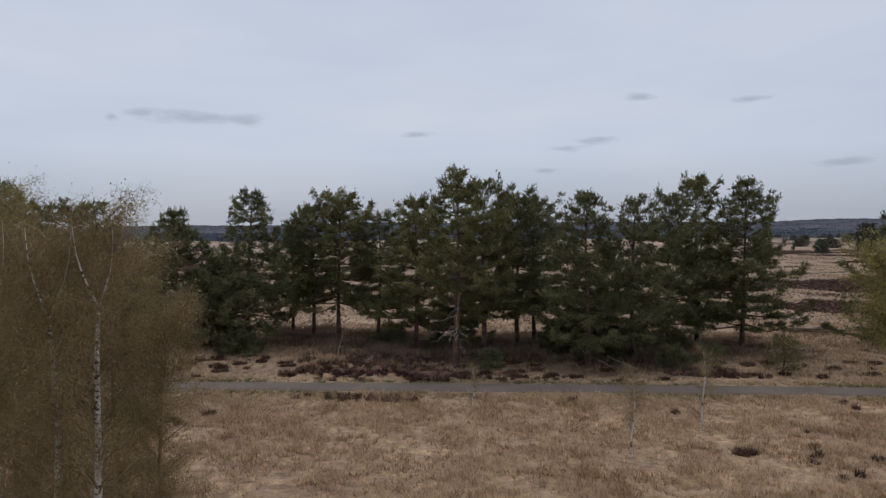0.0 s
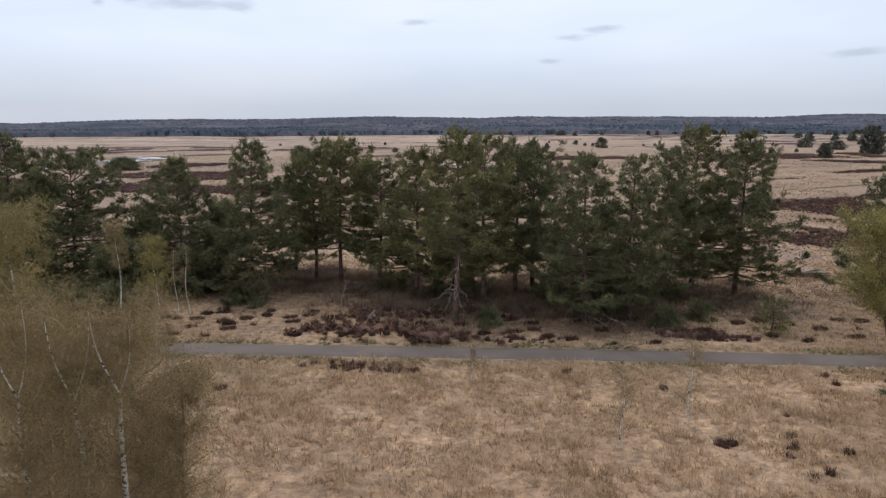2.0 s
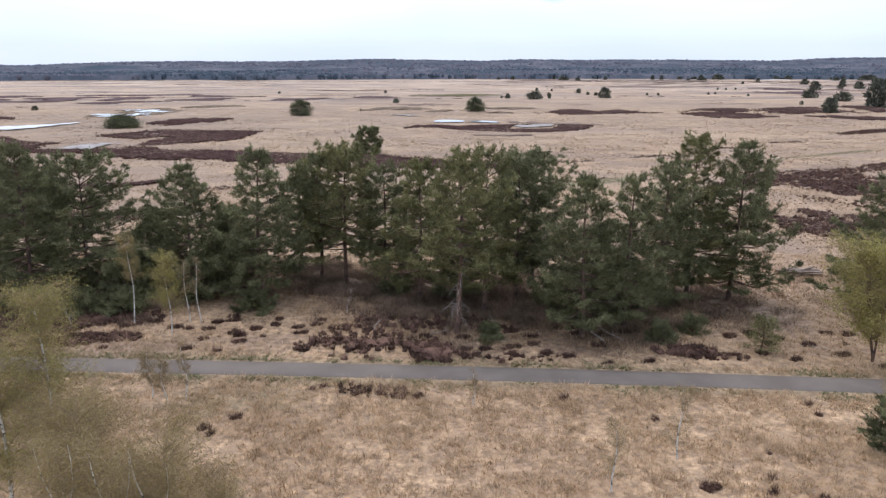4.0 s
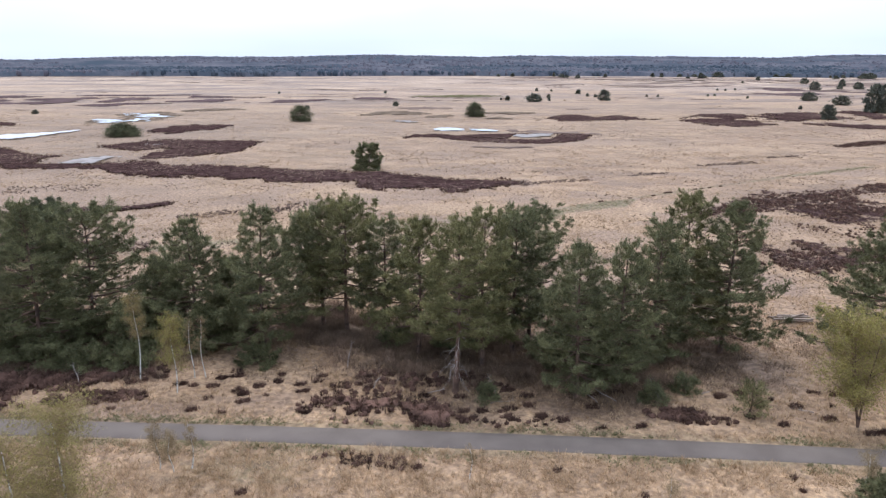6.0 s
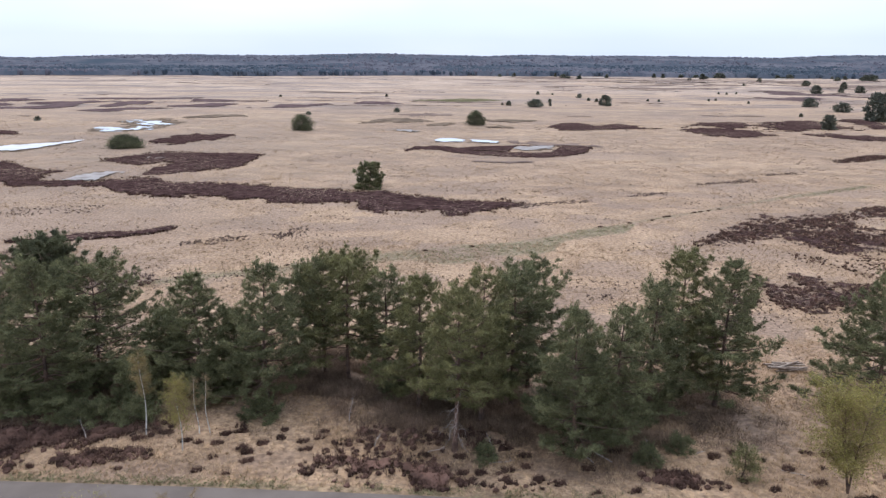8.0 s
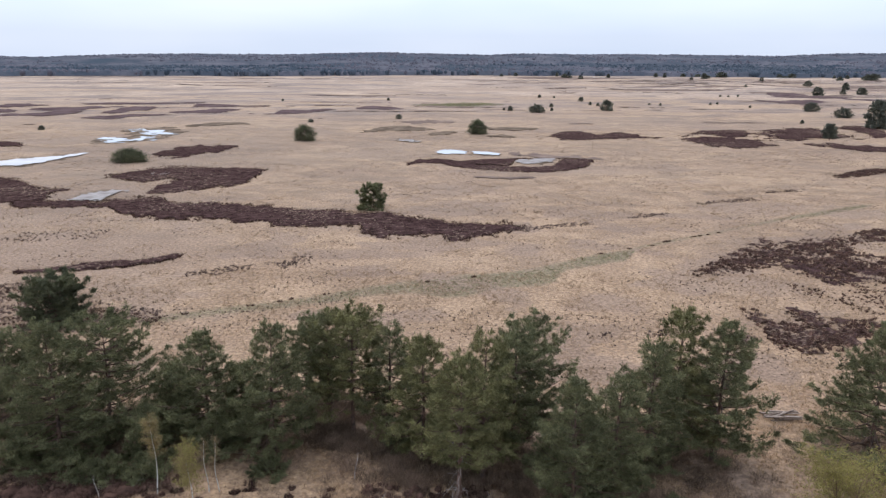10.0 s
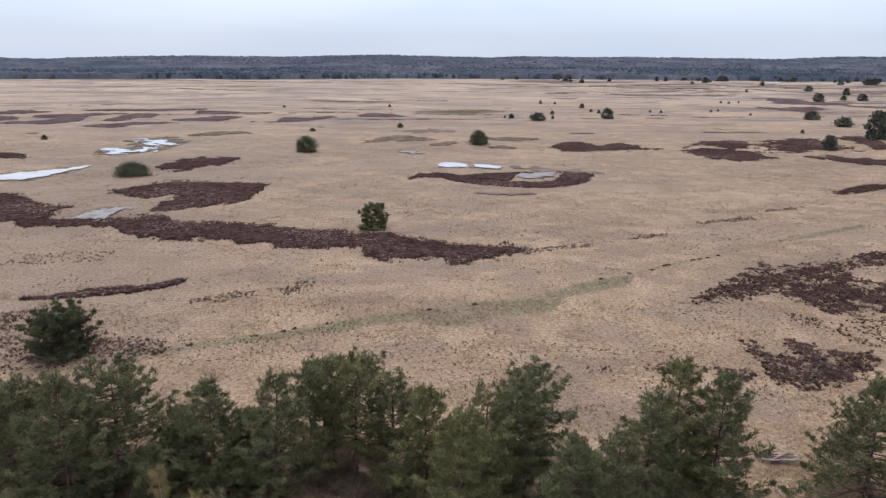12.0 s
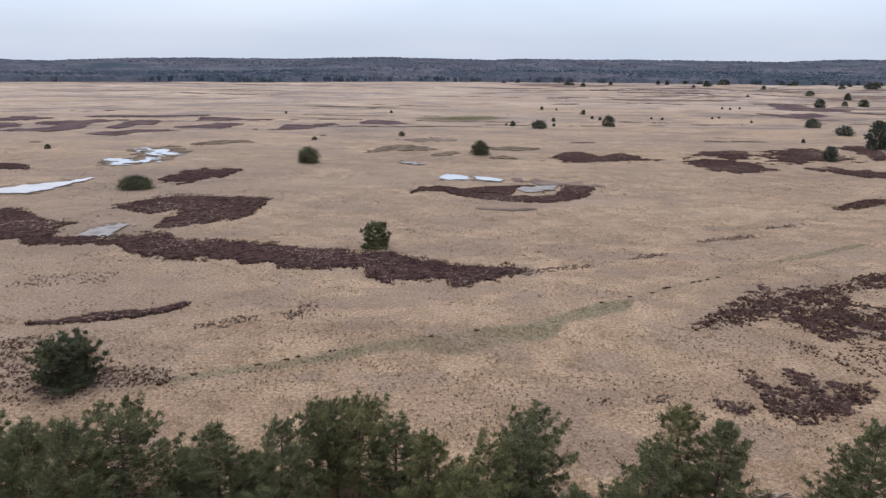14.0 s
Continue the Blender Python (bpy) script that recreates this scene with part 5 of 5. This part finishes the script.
# ---- bushes and small pines out on the plain ----
def bush(x, y, wide, tall, seed, clumps, shoots, tuft, label, group, width=0.13, needles=None):
    """A low pine branched from the ground: a short stem, rising limbs and many clumps of upright shoots."""
    rng = np.random.default_rng(seed)
    f = np.linspace(0.03, 0.94, clumps) + rng.uniform(-0.04, 0.04, clumps)
    f = np.clip(f, 0.03, 0.96) ** 1.1
    a = np.arange(clumps) * 2.39996 + rng.uniform(-0.5, 0.5, clumps)
    bulge = np.where(f < 0.3, 0.86 + 0.14 * ease(0.0, 0.3, f), np.clip(1 - (np.maximum(f - 0.3, 0) / 0.74) ** 1.7, 0, 1) ** 0.8)
    out = bulge * (0.7 + 0.5 * value_noise(np.cos(a) * 2 + seed, np.sin(a) * 2 + f * 3, seed)) * rng.uniform(0.72, 1.0, clumps)
    hub = np.stack([np.cos(a) * out * wide * 0.46, np.sin(a) * out * wide * 0.46, f * tall * 0.9], -1)
    size = wide * rng.uniform(0.055, 0.10, clumps)
    pick = np.repeat(np.arange(clumps), shoots)
    c = hub[pick] + rng.normal(0, 1, (len(pick), 3)) * size[pick][:, None] * np.array([1.0, 1.0, 0.55])
    deep = rng.random(len(c)) < 0.25
    c[deep, :2] *= rng.uniform(0.3, 0.8, (deep.sum(), 1))
    c[:, 2] = np.maximum(c[:, 2], 0.08)
    way = np.stack([c[:, 0], c[:, 1], 0 * c[:, 0]], -1)
    way /= np.linalg.norm(way, axis=1)[:, None] + 0.3 * wide
    leaves = fans(c, way * 0.9 + np.array([0, 0, 0.35]), tuft, 6, width, rng, 0.6)
    ob = new("pine_bush")
    ob.location = (x, y, float(land(x, y)) - 0.05)
    tagged(ob, label, "shrub", group)
    s = np.linspace(0, 1, 6)
    stem = tube(np.stack([0.02 * tall * np.sin(s * 4), 0 * s, s * tall * 0.8], -1), 0.03 * tall * (1 - 0.85 * s), 6)
    part("trunk", raw_mesh("trunk", *stem, BARK, True), ob)
    limbs = []
    for k in range(0, clumps, 3):
        low = np.array([0, 0, max(0.1, hub[k, 2] - 0.3 * tall)])
        limbs.append(tube(low + (hub[k] - low) * s[:, None] - np.array([0, 0, 0.05 * tall]) * np.sin(s * 3.14)[:, None], 0.011 * tall * (1 - 0.8 * s), 4))
    tagged(part("branchwork", raw_mesh("branchwork", *join(limbs), BARK, True), ob), kind="stuff")
    part("crown", raw_mesh("crown", leaves, np.arange(len(leaves)).reshape(-1, 3), needles or BUSH_NEEDLES), ob)
    return ob


def far_bushes():
    label, group = "dark green bushy pine standing alone on the plain", "bushes on the plain"
    for k, (x, y, wide, tall) in enumerate(((-80.0, 364.0, 12.4, 8.6), (11.0, 404.0, 10.6, 8.7), (-135.0, 283.0, 14.5, 5.4))):
        bush(x, y, wide, tall, 320 + k, 110, 56, 0.36, label, group)
    pine("pine_bush", label, -24.0, 194.0, 6.7, 0.2, 4.3, 0.0, 343, NEEDLES_COOL, group, tuft=0.46, step=0.42, whorl=0.95, top=0.5, dead=False, width=0.16)
    made = [bush(x, y, wide, tall, 330 + k, 34, 16, 0.9, label, group, 0.28, HAZY_NEEDLES) for k, (x, y, wide, tall) in enumerate(((123.0, 591.0, 10.8, 9.8), (296.0, 601.0, 13.0, 7.6), (205.0, 392.0, 8.7, 8.7)))]
    rng = np.random.default_rng(12)
    rows = [(289, 537, 14, 7.4), (63, 570, 14, 6.5), (266, 452, 17, 19)]
    rows += [(448, 899, 14, 12), (585, 1093, 10, 12), (488, 916, 8, 6.7), (507, 908, 13, 10), (577, 1195, 15, 10), (423, 1063, 5, 4), (124, 723, 6, 5)]
    rows += [(-244, 407, 3.9, 3.1), (-98, 467, 3.9, 2.3), (-42, 498, 4.9, 3.3), (-70, 711, 3, 3), (-173, 697, 3, 2.4), (128, 654, 3.3, 3.3), (123, 666, 3.3, 3.3)]
    small = [(83, 636, 3.7), (77, 586, 2.9), (43, 587, 4.4), (38, 592, 2.2), (89, 784, 3.8), (104, 777, 2.5), (180, 674, 2.3), (189, 669, 2.6), (240, 682, 2.4), (249, 689, 2.4), (261, 641, 2.3)]
    small += [(297, 815, 2.6), (303, 807, 2.6), (318, 818, 2.6), (233, 483, 2.8), (352, 560, 2.4), (360, 575, 2.8), (310, 640, 2.5)]
    rows += [(x, y, w, w) for x, y, w in small]
    rows += [(553, 1626, 14, 14), (624, 1719, 28, 13), (449, 1884, 15, 12), (299, 1886, 12, 12), (155, 1794, 9, 9), (578, 1876, 16, 10), (814, 1771, 19, 11), (999, 1822, 20, 13), (891, 1580, 20, 13), (915, 1600, 20, 13)]
    for k in range(26):
        y = rng.uniform(1480, 1800)
        rows.append((rng.uniform(0.02, 0.6) * y, y, rng.uniform(7, 18), rng.uniform(5, 11)))
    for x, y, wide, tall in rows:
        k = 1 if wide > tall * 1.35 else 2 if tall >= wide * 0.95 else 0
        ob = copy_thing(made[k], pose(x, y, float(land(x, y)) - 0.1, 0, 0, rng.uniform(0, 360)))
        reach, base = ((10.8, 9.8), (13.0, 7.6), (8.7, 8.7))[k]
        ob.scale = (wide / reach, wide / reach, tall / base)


far_bushes()
pine("pine_bush", "round bushy pine standing alone behind the grove", -64.8, 104.5, 7.0, 0.2, 4.8, 0.0, 341, BUSH_NEEDLES, "bushes on the plain", tuft=0.34, step=0.25, whorl=0.46, top=0.3, dead=False)


# ---- birches ----
def birch(x, y, h, foot, reach, seed, label, leaf, twigs=900, leaves=1600, stems=1, leaf_size=0.06, fork=0.0, thick=0.009, group="birches", lean=0.0, bark=None, full=0.65, limb_rate=2.0):
    rng = np.random.default_rng(seed)
    tree = new("birch_tree")
    tree.location = (x, y, float(land(x, y)) - 0.05)
    tagged(tree, label, "birch tree", group)
    trunks, limbs, tw, lv = [], [], [], []
    for st in range(stems):
        a0 = rng.uniform(0, 6.28)
        away = 0.2 * h * (stems > 1)
        zs = np.linspace(0, 1, 12)
        end = np.array([math.cos(a0) * away + lean, math.sin(a0) * away, 0])
        line = end * (zs ** 1.1)[:, None] + np.stack([0.10 * np.sin(zs * 7 + seed), 0.10 * np.sin(zs * 5 + seed), zs * h], -1)
        r0 = thick * h + 0.01
        keep = zs <= (0.78 if fork else 0.93)
        trunks.append(tube(line[keep], r0 * (1 - zs[keep]) ** 0.9 + 0.006, 7))

        def spine(z):
            return np.array([np.interp(z, line[:, 2], line[:, k]) for k in range(3)])

        if fork:
            # the stem divides into pale leaders high up
            low = spine(0.74 * h)
            for side in (-1, 1):
                s = np.linspace(0, 1, 6)
                aim = np.array([side * rng.uniform(0.28, 0.6), rng.uniform(-0.4, 0.4), 0.24 * h * rng.uniform(0.75, 1.0)])
                trunks.append(tube(low + aim * s[:, None] + np.array([side * 0.18, 0, 0]) * np.sin(s * 3.1)[:, None], 0.032 * (1 - 0.8 * s), 5))
        count = int(10 + h * limb_rate)
        per = max(4, twigs // (count * stems))
        for k in range(count):
            u = rng.uniform(0, 1) ** 0.9
            z = foot + (h * 0.93 - foot) * u
            a = rng.uniform(0, 6.28)
            length = reach * (1.05 - full * u) * (rng.uniform(0.6, 1.1) if stems == 1 else rng.uniform(0.3, 1.35))
            way = np.array([math.cos(a), math.sin(a), 0])
            s = np.linspace(0, 1, 6)
            pts = spine(z) + way * (length * s)[:, None] + np.array([0, 0, 1.0]) * (length * (1.15 * s - 0.45 * s ** 2))[:, None]
            pts[1:] += rng.normal(0, 0.05, (5, 3))
            limbs.append(tube(pts, (0.008 + 0.010 * length) * (1 - 0.85 * s), 4))
            t = rng.uniform(0.15, 1, per)
            root = np.stack([np.interp(t, s, pts[:, j]) for j in range(3)], -1) + rng.normal(0, 0.09 * reach, (per, 3))
            d = way * 0.35 + rng.normal(0, 0.5, (per, 3)) + np.array([0, 0, 0.25])
            d /= np.linalg.norm(d, axis=1)[:, None]
            ln = rng.uniform(0.35, 0.95, per) * (0.4 + 0.25 * reach)
            mid = root + d * (ln * 0.5)[:, None]
            tip = mid + (d * 0.35 + np.array([0, 0, -0.45])) * (ln * 0.75)[:, None]
            side = np.cross(d, rng.normal(0, 1, (per, 3)))
            side /= np.linalg.norm(side, axis=1)[:, None] + 1e-9
            w = 0.006 + 0.003 * (y > 40)
            tw.append(np.stack([root - side * w, root + side * w, mid], 1).reshape(-1, 3))
            tw.append(np.stack([mid - side * w * 0.7, mid + side * w * 0.7, tip], 1).reshape(-1, 3))
            m = max(2, leaves // (count * stems))
            pick = rng.integers(0, per, m)
            f = rng.uniform(0, 1, m)[:, None]
            c = np.where(f < 0.5, root[pick] + (mid - root)[pick] * f * 2, mid[pick] + (tip - mid)[pick] * (f * 2 - 1)) + rng.normal(0, 0.03, (m, 3))
            e1 = rng.normal(0, 1, (m, 3))
            e1 /= np.linalg.norm(e1, axis=1)[:, None]
            e2 = np.cross(e1, rng.normal(0, 1, (m, 3)))
            e2 /= np.linalg.norm(e2, axis=1)[:, None]
            q = leaf_size * rng.uniform(0.6, 1.2, (m, 1))
            lv.append(np.stack([c - e1 * q, c + e2 * q, c + e1 * q], 1).reshape(-1, 3))
    pale = "" if bark else "white birch bark with black marks"
    for k, tr in enumerate(trunks):
        if fork and k:
            part("leader", raw_mesh("leader", *tr, bark or BIRCH_BARK, True), stem, pale)
        else:
            stem = part("trunk", raw_mesh("trunk", *tr, bark or BIRCH_BARK, True), tree, pale)
    tagged(part("branchwork", raw_mesh("branchwork", *join(limbs), BIRCH_TWIG, True), tree), kind="stuff")
    v = np.concatenate(tw)
    tagged(part("twig_mass", raw_mesh("twig_mass", v, np.arange(len(v)).reshape(-1, 3), BIRCH_TWIG), tree), kind="stuff")
    v = np.concatenate(lv)
    part("crown", raw_mesh("crown", v, np.arange(len(v)).reshape(-1, 3), leaf), tree)
    return tree


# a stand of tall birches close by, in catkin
# SHADED stems: the dark twig colour stands in for their white bark
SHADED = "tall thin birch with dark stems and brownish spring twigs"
NEAR = "tall thin birch with white bark and brownish spring twigs"
birch(-10.7, 18.7, 11.5, 1.8, 2.3, 401, NEAR, BIRCH_BUD, 10500, 22000, fork=1, leaf_size=0.028, full=0.62, limb_rate=6.0, thick=0.0115)
birch(-9.75, 18.5, 12.0, 1.6, 2.3, 402, NEAR, BIRCH_BUD, 10500, 22000, fork=1, lean=0.75, leaf_size=0.028, full=0.62, limb_rate=6.0, thick=0.0115)
birch(-12.6, 19.2, 11.4, 1.6, 2.3, 403, NEAR, BIRCH_BUD, 9500, 20000, fork=1, leaf_size=0.028, full=0.55, limb_rate=6.0)
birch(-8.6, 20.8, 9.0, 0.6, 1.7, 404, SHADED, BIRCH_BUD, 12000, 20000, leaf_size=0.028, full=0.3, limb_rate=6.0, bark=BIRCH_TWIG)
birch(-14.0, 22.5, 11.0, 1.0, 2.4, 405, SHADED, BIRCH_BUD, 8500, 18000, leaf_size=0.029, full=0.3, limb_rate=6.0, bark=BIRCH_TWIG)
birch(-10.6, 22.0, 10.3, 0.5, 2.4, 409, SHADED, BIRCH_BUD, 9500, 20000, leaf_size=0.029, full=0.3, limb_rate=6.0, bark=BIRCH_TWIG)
GREENING = "tall birch with white bark and a yellow-green top"
birch(-19.5, 29.8, 12.9, 3.0, 2.4, 406, GREENING, BIRCH_LEAF, 12000, 28000, leaf_size=0.038, full=0.35, limb_rate=6.0)
birch(-21.0, 28.3, 12.2, 3.0, 2.4, 407, GREENING, BIRCH_LEAF, 12000, 28000, leaf_size=0.038, full=0.35, limb_rate=6.0)
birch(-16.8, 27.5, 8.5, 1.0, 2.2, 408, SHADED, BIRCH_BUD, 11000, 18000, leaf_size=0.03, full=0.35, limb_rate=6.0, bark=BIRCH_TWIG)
# the leafing birch beyond the path, on several stems
birch(32.8, 51.4, 9.4, 1.5, 3.0, 410, "spreading birch in fresh yellow-green leaf on dark stems", BIRCH_LEAF, 8000, 30000, stems=4, leaf_size=0.07, bark=BARK, full=0.35, limb_rate=3.0)
birch(37.5, 52.5, 8.6, 2.4, 2.5, 411, "spreading birch in fresh yellow-green leaf on dark stems", BIRCH_LEAF, 7000, 22000, stems=2, leaf_size=0.075, bark=BARK, full=0.35, limb_rate=3.0)
# slim birches at the foot of the grove
birch(-29.2, 59.1, 8.4, 3.6, 1.1, 420, "slim birch with a white stem before dark pines", BIRCH_BUD, 1800, 3600, thick=0.006, leaf_size=0.045, full=0.4, limb_rate=4.0)
birch(-24.8, 56.3, 7.6, 1.6, 1.5, 421, "slim birch coming into yellow-green leaf", BIRCH_LEAF, 2400, 8000, thick=0.006, leaf_size=0.05, full=0.4, limb_rate=5.0)
birch(-24.4, 59.3, 6.4, 2.6, 0.8, 422, "thin leafless birch with a pale stem", BIRCH_TWIG, 400, 200, thick=0.006)
birch(-23.4, 59.4, 6.4, 2.6, 0.8, 423, "thin leafless birch with a pale stem", BIRCH_TWIG, 400, 200, thick=0.006)
# saplings in the grass before the path
SAPLING = "leafless birch sapling in the dry grass"
for k, (x, y, h, reach) in enumerate(((13.0, 36.8, 5.0, 0.95), (8.5, 33.5, 4.6, 1.0), (1.2, 43.6, 2.9, 0.25), (-19.0, 44.4, 4.4, 0.6), (-21.4, 44.2, 4.0, 1.0), (-20.3, 43.8, 3.4, 1.0), (26.4, 39.6, 5.2, 1.5))):
    birch(x, y, h, 0.7, reach, 430 + k, SAPLING, BIRCH_TWIG, int(1900 * reach), int(150 * reach), thick=0.009, limb_rate=5.0, leaf_size=0.03, group="birch saplings")


# ---- fallen and leaning dead branches at the foot of the pines ----
def fallen_branch(x, y, turn, length, rise, seed, thick=0.045):
    rng = np.random.default_rng(seed)
    s = np.linspace(0, 1, 7)
    main = np.stack([length * s, 0.06 * length * np.sin(s * 4 + seed), 0.03 + rise * s + 0.05 * np.sin(s * 6)], -1)
    ob = new("fallen_branch")
    ob.matrix_world = pose(x, y, float(land(x, y)), 0, 0, turn)
    tagged(ob, "pale dead pine branch lying in the brown undergrowth", "branch", "fallen branches")
    stem = part("stem", raw_mesh("stem", *tube(main, thick * (1 - 0.75 * s), 5), DEADWOOD, True), ob)
    for k in range(4):
        f = rng.uniform(0.3, 0.9)
        root = np.array([np.interp(f, s, main[:, j]) for j in range(3)])
        aim = np.array([0.5, rng.choice((-0.6, 0.6)), rng.uniform(0.0, 0.4)]) * length * rng.uniform(0.15, 0.35)
        part("twig", raw_mesh("twig", *tube(root + aim * s[:, None], 0.4 * thick * (1 - 0.7 * s), 4), DEADWOOD, True), stem)


for k, (x, y, turn, length, rise) in enumerate(((3.6, 56.0, 100, 2.6, 1.2), (12.4, 55.2, 140, 2.6, 1.2), (14.2, 55.4, 150, 2.2, 0.9), (18.2, 55.2, 110, 2.4, 1.4), (3.2, 54.8, 20, 2.2, 0.1), (-2.4, 56.6, 25, 1.8, 0.3), (-32.4, 59.0, 60, 2.2, 1.0),
                                                     (-34.6, 57.8, 120, 2.4, 1.3), (-7.4, 57.6, 70, 1.6, 0.5), (30.6, 54.0, 160, 2.0, 0.1), (-10.2, 62.0, 95, 2.4, 1.8), (22.2, 57.0, 40, 1.6, 0.1))):
    fallen_branch(x, y, turn, length, rise, 500 + k)
fallen_branch(-111.0, 247.5, 20, 6.5, 0.8, 530, 0.16)
fallen_branch(-110.2, 247.0, 110, 4.5, 0.6, 531, 0.14)


# ---- pile of cut logs behind the grove ----
def log_pile():
    rng = np.random.default_rng(3)
    pile = new("log_pile")
    x, y = 39.1, 76.3
    pile.location = (x, y, float(land(x, y)))
    tagged(pile, "loose pile of pale cut logs and poles in the grass", "log pile")
    for k in range(13):
        length, r = rng.uniform(2.0, 4.8), rng.uniform(0.08, 0.14)
        a = rng.normal(0.0, 0.3)
        d = np.array([math.cos(a), math.sin(a), rng.normal(0, 0.02)])
        mid = np.array([rng.uniform(-0.7, 0.7), (k % 5 - 2) * 0.42, r + 0.2 * (k // 5)])
        s = np.linspace(-0.5, 0.5, 5)
        pts = mid + d * (s * length)[:, None] + rng.normal(0, 0.015, (5, 3))
        part("log", raw_mesh("log", *tube(pts, np.full(5, r) * (1 - 0.3 * (s + 0.5)), 8), LOG, True), pile)


log_pile()


# ---- far wooded hills ----
def forest(seed, count, mat, label, bare, depth):
    rng = np.random.default_rng(seed)
    y = rng.uniform(1490, 2640, count * 30)
    x = rng.uniform(-1, 1, count * 30) * (0.69 * y + 60)
    ok = y > foot_of_hills(x) + 40 * (cloudy(x / 70, y / 70, 130) - 0.5)
    ok &= y < foot_of_hills(x) + depth
    kind = cloudy(x / 260, y / 130, 131, 3) + 0.00025 * (y - 1950)
    ok &= (kind > 0.53) if bare else (kind <= 0.57)
    x, y = x[ok][:count], y[ok][:count]
    n = len(x)
    h, r = rng.uniform(9, 14.5, n), rng.uniform(3.0, 6.5, n)
    rows, sides = ((0.1, 0.9), (0.55, 1.0), (0.86, 0.66)), 6
    a = np.arange(sides) * 2 * np.pi / sides
    z0 = land(x, y)
    verts = []
    for up, wide in rows:
        jig = rng.uniform(0.7, 1.25, (n, sides))
        turn = a[None] + rng.uniform(0, 1, (n, 1))
        verts.append(np.stack([x[:, None] + np.cos(turn) * r[:, None] * wide * jig, y[:, None] + np.sin(turn) * r[:, None] * wide * jig, (z0 + h * up)[:, None] + rng.uniform(-0.08, 0.08, (n, sides)) * h[:, None]], -1))
    verts.append(np.stack([x + rng.normal(0, 0.5, n), y, z0 + h], -1)[:, None])
    verts = np.concatenate(verts, 1).reshape(-1, 3)
    k = np.arange(sides)
    j = (k + 1) % sides
    tri = [np.stack([q * sides + k, q * sides + j, (q + 1) * sides + j], -1) for q in (0, 1)] + [np.stack([q * sides + k, (q + 1) * sides + j, (q + 1) * sides + k], -1) for q in (0, 1)]
    tri.append(np.stack([2 * sides + k, 2 * sides + j, np.full(sides, 3 * sides)], -1))
    tri = np.concatenate(tri)
    faces = (tri[None] + (np.arange(n) * (3 * sides + 1))[:, None, None]).reshape(-1, 3)
    tagged(new("forest", raw_mesh("forest", verts, faces, mat, True)), label, "forest", kind="stuff")


def canopy():
    """The closed roof of the wood, uneven with crowns, dropping to the ground at its edge."""
    ys = np.concatenate([np.arange(1480, 1900, 6.0), np.arange(1900, 2700, 13.0)])
    xs = np.arange(-1900, 1901, 8.5)
    X, Y = np.meshgrid(xs, ys)
    edge = Y - foot_of_hills(X) - 40 * (cloudy(X / 70, Y / 70, 130) - 0.5)
    crowns = 8.0 * (cloudy(X / 17, Y / 17, 150, 2) - 0.5) + 2.0 * (cloudy(X / 70, Y / 50, 151, 3) - 0.5)
    Z = land(X, Y) + np.where(edge > 0, 9.5 + crowns, -3.0)
    faces = grid_faces(len(ys), len(xs))
    faces = faces[(edge.ravel()[faces] > -9).any(1)]
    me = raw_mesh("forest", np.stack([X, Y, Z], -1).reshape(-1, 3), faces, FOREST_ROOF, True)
    tagged(new("forest", me), "distant mixed forest covering low hills on the horizon", "forest", kind="stuff")


canopy()
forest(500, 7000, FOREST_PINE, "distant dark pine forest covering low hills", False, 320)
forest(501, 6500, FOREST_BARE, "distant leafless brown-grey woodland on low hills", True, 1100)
